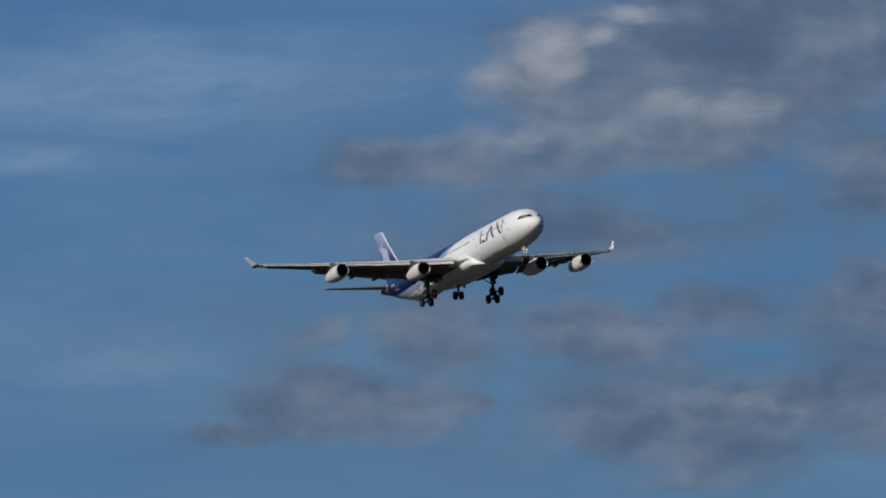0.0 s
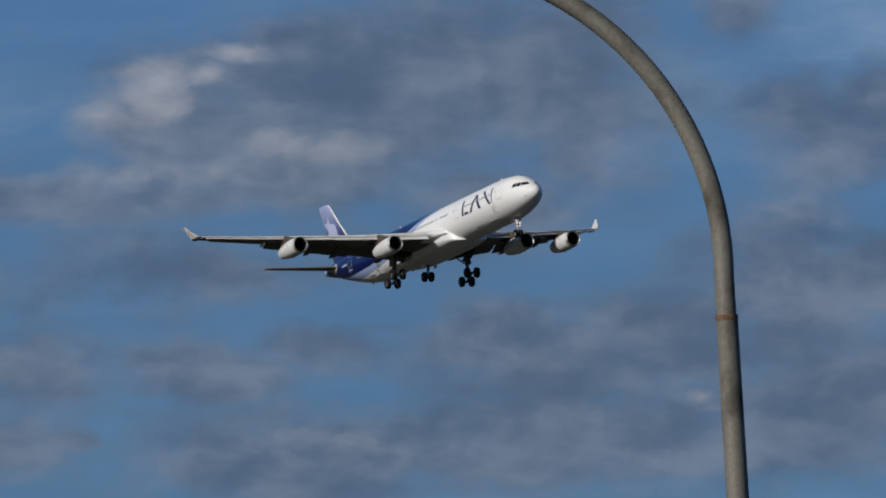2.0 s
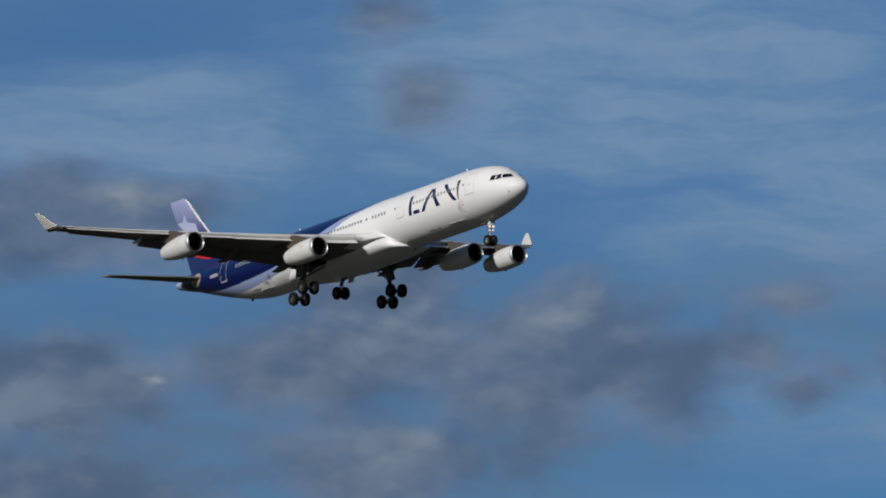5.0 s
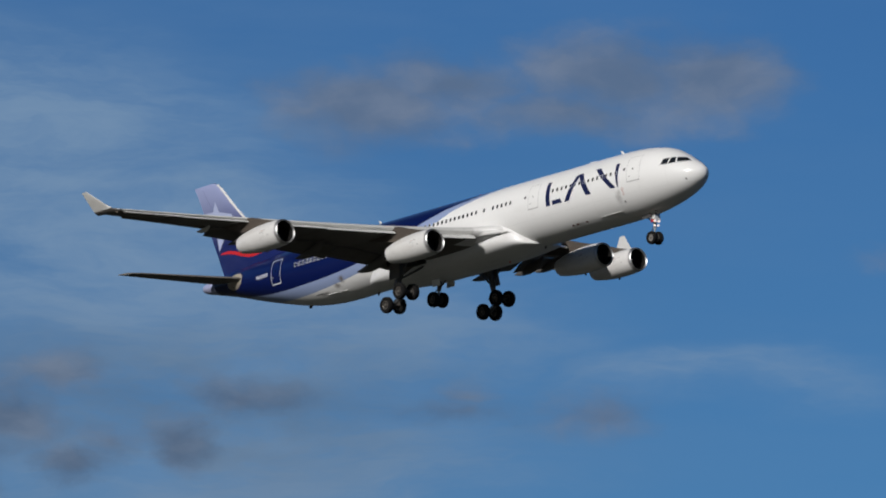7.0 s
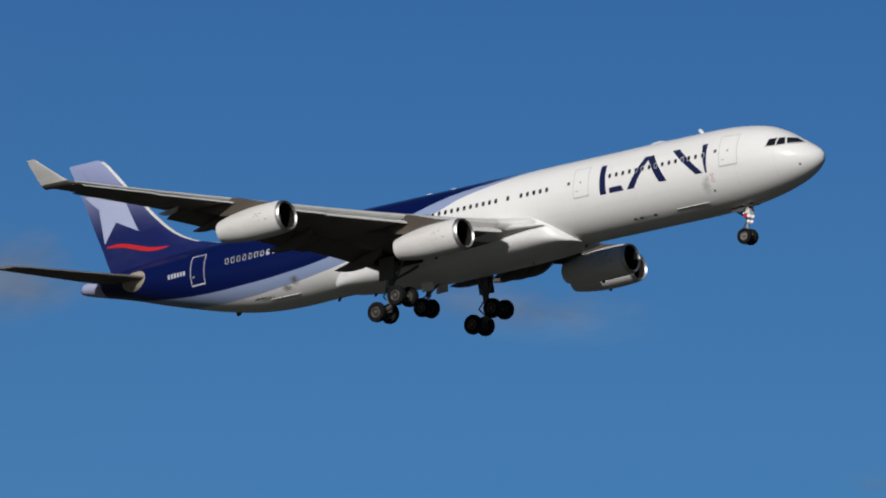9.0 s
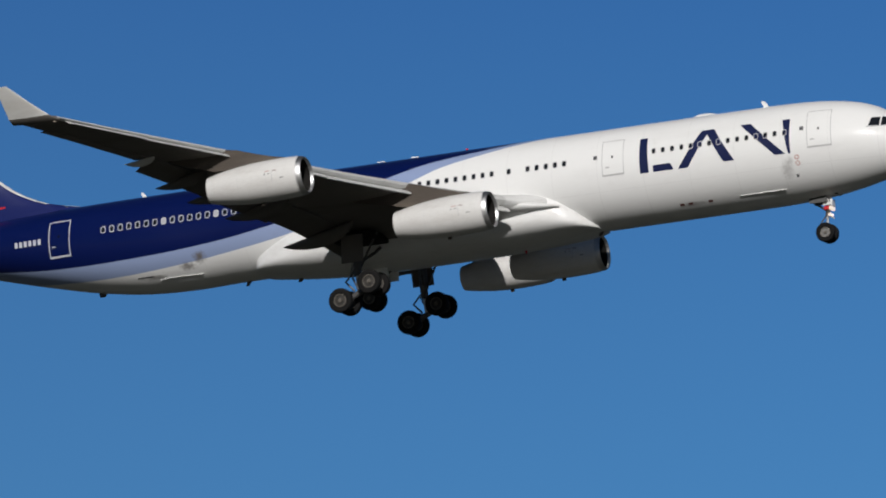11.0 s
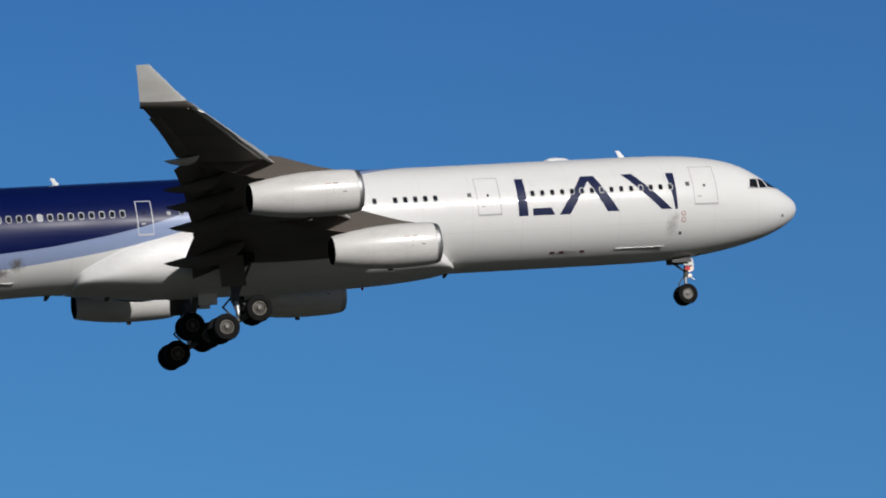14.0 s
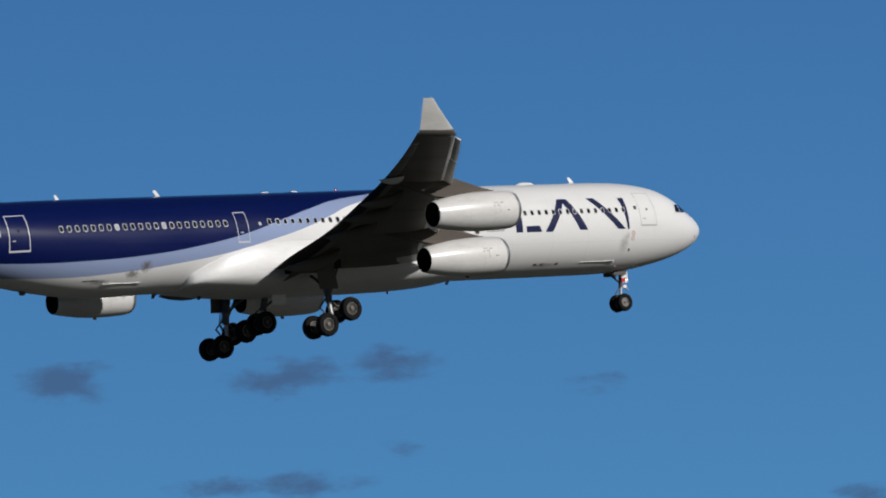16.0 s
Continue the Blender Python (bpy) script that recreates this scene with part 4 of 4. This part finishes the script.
GREY_NORTH = [
    (-58.10, 3.48, 1.66, 0.55, 0.9), (-59.01, 3.67, 0.85, 0.45, 0.85), (-56.93, 3.15, 0.65, 0.35, 0.7), (-59.15, 5.85, 0.33, 0.23, 0.45), (-59.62, 6.62, 0.30, 0.25, 0.45),
    (-55.79, 4.01, 0.30, 0.18, 0.7), (-54.20, 3.86, 0.48, 0.18, 0.66), (-54.80, 3.45, 0.30, 0.23, 0.57), (-55.35, 3.42, 0.25, 0.15, 0.49), (-55.70, 3.21, 0.30, 0.18, 0.53),
    (-52.33, 3.74, 0.33, 0.14, 0.49), (-56.21, 3.63, 0.40, 0.30, 0.49), (-52.21, 3.90, 0.25, 0.10, 0.41)]
GREY_EAST = [
    (23.36, 3.56, 0.43, 0.17, 0.9), (21.41, 3.21, 0.35, 0.10, 0.75), (23.22, 3.17, 0.40, 0.09, 0.75),
    (24.30, 2.87, 0.75, 0.21, 0.9), (26.27, 2.98, 1.21, 0.25, 0.95), (27.32, 2.83, 0.91, 0.23, 0.9), (29.03, 2.90, 0.45, 0.16, 0.85), (30.95, 2.90, 0.50, 0.18, 0.9),
    (29.01, 2.93, 0.48, 0.16, 0.9), (31.07, 2.93, 0.55, 0.17, 0.9), (31.88, 3.01, 0.48, 0.15, 0.9), (31.24, 1.94, 0.40, 0.12, 0.8), (30.44, 1.93, 0.35, 0.10, 0.7),
    (33.74, 2.80, 0.23, 0.09, 0.4), (32.01, 2.24, 0.15, 0.08, 0.35), (36.17, 1.72, 0.30, 0.10, 0.7)]
SOFT_BANKS = [
    (-63.21, 2.57, 3.77, 1.06, 0.75), (-60.19, 2.89, 2.11, 1.01, 0.7), (-65.65, 2.20, 2.11, 1.06, 0.6), (-68.84, 1.83, 3.02, 1.01, 0.25), (-70.84, 2.42, 2.11, 0.55, 0.4),
    (-70.94, 2.19, 1.61, 0.60, 0.4), (-58.50, 3.32, 2.16, 1.01, 0.7), (-54.72, 3.74, 2.26, 0.65, 0.35), (-68.04, 4.18, 3.02, 1.01, 0.55), (-66.00, 4.91, 1.66, 1.31, 0.55)]
SUNLIT = [
    (-69.02, 5.02, 0.50, 0.17, 1), (-69.45, 4.80, 0.45, 0.31, 0.95), (-68.80, 5.23, 0.41, 0.13, 1), (-69.36, 4.96, 0.41, 0.27, 0.95), (-69.91, 4.66, 0.69, 0.33, 0.8),
    (-69.67, 4.15, 1.44, 0.22, 0.55), (-67.80, 4.39, 0.83, 0.18, 0.55), (-64.59, 2.12, 0.20, 0.10, 0.64), (-63.37, 3.69, 0.50, 0.20, 0.44), (-66.45, 2.77, 0.30, 0.20, 0.32),
    (-67.82, 1.73, 0.75, 0.25, 0.28), (-61.50, 3.30, 0.18, 0.06, 0.64), (-59.48, 4.23, 0.55, 0.23, 0.52), (-61.80, 4.89, 0.60, 0.15, 0.4), (-64.52, 2.04, 0.20, 0.10, 0.44),
    (-59.19, 2.78, 0.65, 0.25, 0.36), (-59.37, 3.96, 0.60, 0.25, 0.22), (-58.11, 3.88, 0.85, 0.18, 0.22)]
WARM = [
    (-53.12, 6.44, 0.95, 0.40, 0.95), (-52.37, 6.66, 0.75, 0.30, 0.8), (-50.95, 6.72, 0.95, 0.40, 0.95), (-50.09, 6.78, 0.85, 0.43, 0.9), (-51.35, 6.42, 1.01, 0.25, 0.8),
    (-50.97, 3.73, 0.55, 0.20, 0.65), (-46.10, 5.71, 0.65, 0.38, 1), (-46.60, 5.41, 0.65, 0.28, 0.95), (-47.31, 5.11, 0.65, 0.14, 0.65), (-47.34, 5.11, 1.01, 0.20, 0.7),
    (-40.63, 5.41, 0.60, 0.20, 0.5), (-45.63, 6.15, 0.35, 0.13, 0.5), (-36.21, 4.09, 0.55, 0.35, 0.85), (-37.16, 3.84, 0.60, 0.13, 0.5), (7.2, 5.75, 1.2, 0.24, 0.55), (-45.13, 5.69, 0.55, 0.32, 0.8), (1.40, 5.06, 0.36, 0.13, 0.45), (2.41, 5.04, 0.42, 0.13, 0.45)]
VEIL = [
    (-73.07, 4.82, 2.62, 0.50, 0.7), (-73.69, 4.08, 1.16, 0.20, 0.4), (-71.31, 4.64, 1.51, 0.40, 0.4), (-72.86, 2.20, 2.52, 0.55, 0.35), (-64.85, 4.75, 1.31, 0.50, 0.5),
    (-61.71, 5.45, 2.62, 0.75, 0.9), (-59.69, 5.20, 1.51, 0.30, 0.4), (-57.29, 5.96, 3.52, 1.11, 1), (-54.74, 4.74, 3.02, 0.60, 0.8), (-54.21, 3.19, 2.77, 0.75, 0.7),
    (-54.88, 5.36, 2.26, 0.81, 0.75), (-53.85, 4.37, 2.77, 0.55, 0.7), (-50.07, 4.11, 1.51, 0.20, 0.4), (-49.99, 4.02, 2.01, 0.23, 0.4), (-46.41, 4.32, 0.55, 0.10, 0.25),
    (-40.23, 5.27, 0.81, 0.15, 0.25)]


def sky_backdrop():
    """A far shell of sky on the side away from the sun; its gradient and clouds glow as the sky does."""
    m = bpy.data.materials.new("cloudy_sky")
    m.use_nodes = True
    nt = m.node_tree
    nt.nodes.remove(nt.nodes["Principled BSDF"])
    uv = nt.nodes.new("ShaderNodeUVMap").outputs[0]
    sep = nt.nodes.new("ShaderNodeSeparateXYZ")
    nt.links.new(uv, sep.inputs[0])
    az, el = sep.outputs[0], sep.outputs[1]

    def warp(scale, amp, stretch):
        mp = nt.nodes.new("ShaderNodeMapping")
        mp.inputs["Scale"].default_value = stretch
        nt.links.new(uv, mp.inputs["Vector"])
        n = node(nt, "ShaderNodeTexNoise", Scale=scale, Detail=5.0, Roughness=0.6)
        nt.links.new(mp.outputs[0], n.inputs["Vector"])
        s = nt.nodes.new("ShaderNodeVectorMath")
        s.operation = "SUBTRACT"
        s.inputs[1].default_value = (0.5, 0.5, 0.5)
        nt.links.new(n.outputs["Color"], s.inputs[0])
        k = nt.nodes.new("ShaderNodeVectorMath")
        k.operation = "MULTIPLY"
        k.inputs[1].default_value = (amp * 1.6, amp, 0)
        nt.links.new(s.outputs[0], k.inputs[0])
        a = nt.nodes.new("ShaderNodeVectorMath")
        nt.links.new(uv, a.inputs[0])
        nt.links.new(k.outputs[0], a.inputs[1])
        return a.outputs[0]

    bent = warp(1.6, 0.34, (0.7, 1.1, 1))
    soft = warp(0.5, 1.1, (0.45, 1.6, 1))

    def field(patches, where, reach=1.12):
        total = None
        for a, e, rx, ry, w in patches:
            s = nt.nodes.new("ShaderNodeVectorMath")
            s.operation = "SUBTRACT"
            s.inputs[1].default_value = (a, e, 0)
            nt.links.new(where, s.inputs[0])
            k = nt.nodes.new("ShaderNodeVectorMath")
            k.operation = "MULTIPLY"
            k.inputs[1].default_value = (1 / rx, 1 / ry, 0)
            nt.links.new(s.outputs[0], k.inputs[0])
            ln = nt.nodes.new("ShaderNodeVectorMath")
            ln.operation = "LENGTH"
            nt.links.new(k.outputs[0], ln.inputs[0])
            f = maths(nt, "MULTIPLY", maths(nt, "SUBTRACT", reach, ln.outputs["Value"]), w)
            total = f if total is None else maths(nt, "MAXIMUM", total, f)
        return total

    def moved(dx, dy):
        n = nt.nodes.new("ShaderNodeVectorMath")
        n.inputs[1].default_value = (dx, dy, 0)
        nt.links.new(bent, n.inputs[0])
        return n.outputs[0]

    puff = noise_of(nt, bent, 1.25, 7, 0.5, (0.7, 1.2, 1))
    fine = noise_of(nt, bent, 5.0, 6, 0.55, (0.75, 1.2, 1))
    streak = noise_of(nt, uv, 0.8, 8, 0.58, (0.4, 1.7, 1))
    wisps = noise_of(nt, soft, 2.2, 8, 0.62, (0.35, 1.5, 1))
    rough = maths(nt, "ADD", maths(nt, "MULTIPLY", maths(nt, "SUBTRACT", puff, 0.5), 1.7), maths(nt, "MULTIPLY", maths(nt, "SUBTRACT", fine, 0.5), 0.34))
    # billows catch the light from above and the left of the bank
    billow = maths(nt, "SUBTRACT", noise_of(nt, bent, 1.8, 4, 0.45, (0.7, 1.2, 1)), noise_of(nt, moved(-0.12, 0.12), 1.8, 4, 0.45, (0.7, 1.2, 1)))

    def dense(f, lo, hi, k=1.0):
        """Thickness of cloud: frayed by noise at all scales."""
        return ramp(nt, maths(nt, "ADD", f, maths(nt, "MULTIPLY", rough, k)), lo, hi)

    h = nt.nodes.new("ShaderNodeMapRange")
    h.inputs["From Min"].default_value, h.inputs["From Max"].default_value = 0.5, 9.5
    nt.links.new(el, h.inputs["Value"])
    west = ramp(nt, az, -42.0, -66.0)
    mid = ramp(nt, maths(nt, "ABSOLUTE", maths(nt, "ADD", az, 3.0)), 30.0, 6.0)
    low = mix(nt, west, mix(nt, mid, SKY_LOW, SKY_LOW_NORTH), SKY_LOW_WEST)
    high = mix(nt, west, mix(nt, mid, SKY_HIGH, SKY_HIGH_NORTH), SKY_HIGH_WEST)
    col = mix(nt, h.outputs[0], low, high)
    # thin high veil, strongest in the west
    haze = maths(nt, "MULTIPLY", maths(nt, "ADD", maths(nt, "MULTIPLY", ramp(nt, streak, 0.3, 0.75), 0.26), 0.05), west)
    col = mix(nt, haze, col, VEIL_COLOUR)
    v = maths(nt, "MULTIPLY", ramp(nt, field(VEIL, soft), -0.35, 0.8), maths(nt, "ADD", maths(nt, "MULTIPLY", ramp(nt, wisps, 0.25, 0.8), 0.5), 0.36))
    col = mix(nt, ramp(nt, v, 0.02, 0.8), col, VEIL_COLOUR)
    banks = maths(nt, "MULTIPLY", ramp(nt, field(SOFT_BANKS, soft), -0.35, 0.6), ramp(nt, maths(nt, "ADD", maths(nt, "MULTIPLY", wisps, 0.5), maths(nt, "MULTIPLY", puff, 0.5)), 0.32, 0.62))
    col = mix(nt, maths(nt, "MULTIPLY", banks, 0.8), col, BANK_COLOUR)
    relief = maths(nt, "MULTIPLY", billow, 0.6)
    w = maths(nt, "MULTIPLY", dense(field(WARM, bent), -0.22, 0.8), 0.82)
    col = mix(nt, w, col, mix(nt, ramp(nt, maths(nt, "ADD", puff, relief), 0.32, 0.8), WARM_COLOUR, WARM_LIGHT))
    grey = dense(field(GREY_WEST + GREY_MID + GREY_NEAR_MID + GREY_NORTH, bent, 1.3), -0.26, 0.7)
    tone = maths(nt, "ADD", maths(nt, "ADD", noise_of(nt, bent, 0.9, 5, 0.5, (0.75, 1.2, 1)), relief), maths(nt, "MULTIPLY", maths(nt, "SUBTRACT", fine, 0.5), 0.14))
    body_col = mix(nt, ramp(nt, tone, 0.28, 0.8), GREY_DARK, GREY_LIGHT)
    col = mix(nt, maths(nt, "MULTIPLY", grey, 0.86), col, body_col)
    east_at = warp(3.0, 0.22, (0.6, 1.2, 1))
    east = ramp(nt, maths(nt, "ADD", field(GREY_EAST, east_at), maths(nt, "MULTIPLY", maths(nt, "SUBTRACT", noise_of(nt, uv, 3.2, 8, 0.6, (0.6, 1.5, 1)), 0.5), 2.6)), -0.1, 0.95)
    col = mix(nt, maths(nt, "MULTIPLY", east, 0.8), col, GREY_EAST_COLOUR)
    lit = ramp(nt, maths(nt, "ADD", maths(nt, "ADD", field(SUNLIT, bent), maths(nt, "MULTIPLY", rough, 0.7)), maths(nt, "MULTIPLY", billow, 0.9)), 0.0, 1.25)
    col = mix(nt, maths(nt, "MULTIPLY", lit, 0.66), col, SUNLIT_COLOUR)
    em = node(nt, "ShaderNodeEmission", Strength=1.537)
    nt.links.new(col, em.inputs[0])
    nt.links.new(em.outputs[0], nt.nodes["Material Output"].inputs["Surface"])

    R, bm = 4500.0, bmesh.new()
    lay = bm.loops.layers.uv.new("UVMap")
    azs, els = np.linspace(-115, 75, 96), np.linspace(-0.02, 26, 14)
    vs = [[bm.verts.new((R * math.sin(radians(a)) * math.cos(radians(e)), R * math.cos(radians(a)) * math.cos(radians(e)), 1.7 + R * math.sin(radians(e)))) for a in azs] for e in els]
    for j in range(len(els) - 1):
        for i in range(len(azs) - 1):
            fc = bm.faces.new((vs[j][i], vs[j + 1][i], vs[j + 1][i + 1], vs[j][i + 1]))
            for lp, (a, e) in zip(fc.loops, ((azs[i], els[j]), (azs[i], els[j + 1]), (azs[i + 1], els[j + 1]), (azs[i + 1], els[j]))):
                lp[lay].uv = (a, e)
    return tagged(part("backdrop", bm, m), "blue sky with grey and sunlit clouds", "sky", kind="structure")


def srgb(r, g, b):
    return tuple((c / 255 / 12.92 if c < 10 else ((c / 255 + 0.055) / 1.055) ** 2.4) for c in (r, g, b))


SKY_LOW, SKY_HIGH = srgb(78, 136, 186), srgb(49, 97, 157)
SKY_LOW_NORTH, SKY_HIGH_NORTH = srgb(84, 152, 208), srgb(52, 106, 172)
SKY_LOW_WEST, SKY_HIGH_WEST = srgb(78, 117, 152), srgb(58, 103, 157)
BANK_COLOUR = srgb(89, 110, 134)
VEIL_COLOUR = srgb(112, 141, 173)
WARM_COLOUR, WARM_LIGHT = srgb(92, 109, 134), srgb(119, 130, 149)
GREY_DARK, GREY_LIGHT, GREY_EAST_COLOUR = srgb(77, 95, 120), srgb(114, 127, 147), srgb(66, 92, 128)
SUNLIT_COLOUR = srgb(168, 170, 178)
sky_backdrop()

# ================= lamp post =================
def lamp_post():
    """Galvanised column that bends over in a quarter circle, with wire spikes on the arm."""
    az = radians(-64.36)
    out = Vector((math.sin(az), math.cos(az), 0))
    right = Vector((math.cos(az), -math.sin(az), 0))
    base = out * 45 + right * 0.005
    zj, R, r = 3.94, 2.29, 0.070
    post = tagged(new("lamp_post"), "galvanised steel lamp post with a curved arm", "lamp post")
    post.matrix_world = Matrix.Translation(base)
    foot = right * 0.19

    def at(x, z):
        return right * x + Vector((0, 0, z))

    part("column", finish(tube([foot, at(0.095, 2.0), at(0.0, zj)], [0.085, 0.081, 0.077], 24)), galvanised, post)
    part("base_plate", box((foot.x, foot.y, 0.02), (0.42, 0.42, 0.04)), galvanised, post)
    part("footing", box((foot.x, foot.y, -0.1), (0.7, 0.7, 0.22)), concrete, post)
    part("joint_collar", finish(tube([at(0.002, zj - 0.03), at(0.002, zj - 0.025), at(-0.002, zj + 0.005), at(-0.002, zj + 0.01)], [0.07, 0.0795, 0.0795, 0.07], 24)), rust, post, "rusty joint")
    pts = [at(-0.0, zj), at(-0.01, zj + 0.15), at(-0.015, zj + 0.28)]
    for k in range(1, 33):
        q = radians(97) * k / 32
        pts.append(at(-0.015 - R * (1 - math.cos(q)), zj + 0.28 + R * math.sin(q)))
    end = pts[-1]
    pts.append(end - right * 0.7 - Vector((0, 0, 0.09)))
    arm = part("arm", finish(tube(pts, r, 24)), galvanised, post, "curved galvanised arm")
    rng = random.Random(4)
    for k in range(26):
        q = radians(66 + 28 * (k + rng.random() * 0.8) / 26)
        p = at(-0.015 - R * (1 - math.cos(q)), zj + 0.28 + R * math.sin(q)) + (at(math.cos(q), math.sin(q))) * r * 0.92
        lean = rng.uniform(0.0, 0.16)
        h = rng.uniform(0.07, 0.17)
        side = out * rng.uniform(-0.05, 0.05)
        part("wire_spike", finish(tube([p, p + right * lean * 0.35 + side * 0.5 + Vector((0, 0, h * 0.6)), p + right * lean + side + Vector((0, 0, h))], [0.004, 0.003, 0.002], 5)), wire_metal, arm)
    for k in range(9):
        q = radians(66 + 28 * (k + rng.random() * 0.6) / 9)
        p = at(-0.015 - R * (1 - math.cos(q)), zj + 0.28 + R * math.sin(q)) + (at(math.cos(q), math.sin(q))) * r
        part("spike_clip", box(p, (0.05, 0.03, 0.025), bevel=0.006, m=pose(0, 0, 0, 0, 90 - math.degrees(q), 0)), concrete, arm)


lamp_post()


# ================= movement =================
def motions():
    """The approach: a steady glide past the camera, with small changes of attitude."""
    rows = []
    for k in range(33):
        t = k / 2
        u = t - 8
        x = -324.44 + 68.435 * u + 0.026 * u * u
        y = 328.66 - 0.0645 * u * u
        z = 53.63 - 1.673 * u - 0.1522 * u * u
        yaw = 3.655 + 0.1361 * u - 0.00777 * u * u
        pitch = 6.834 - 0.3507 * u - 0.02368 * u * u
        pitch += 0.28 * (max(0.0, t - 13.5) / 2.5) ** 2
        bank = 0.222 - 0.3827 * u - 0.00797 * u * u
        rows.append((t, pose(x, y, z, bank, -pitch, yaw)))
    walk(airliner, rows)


motions()
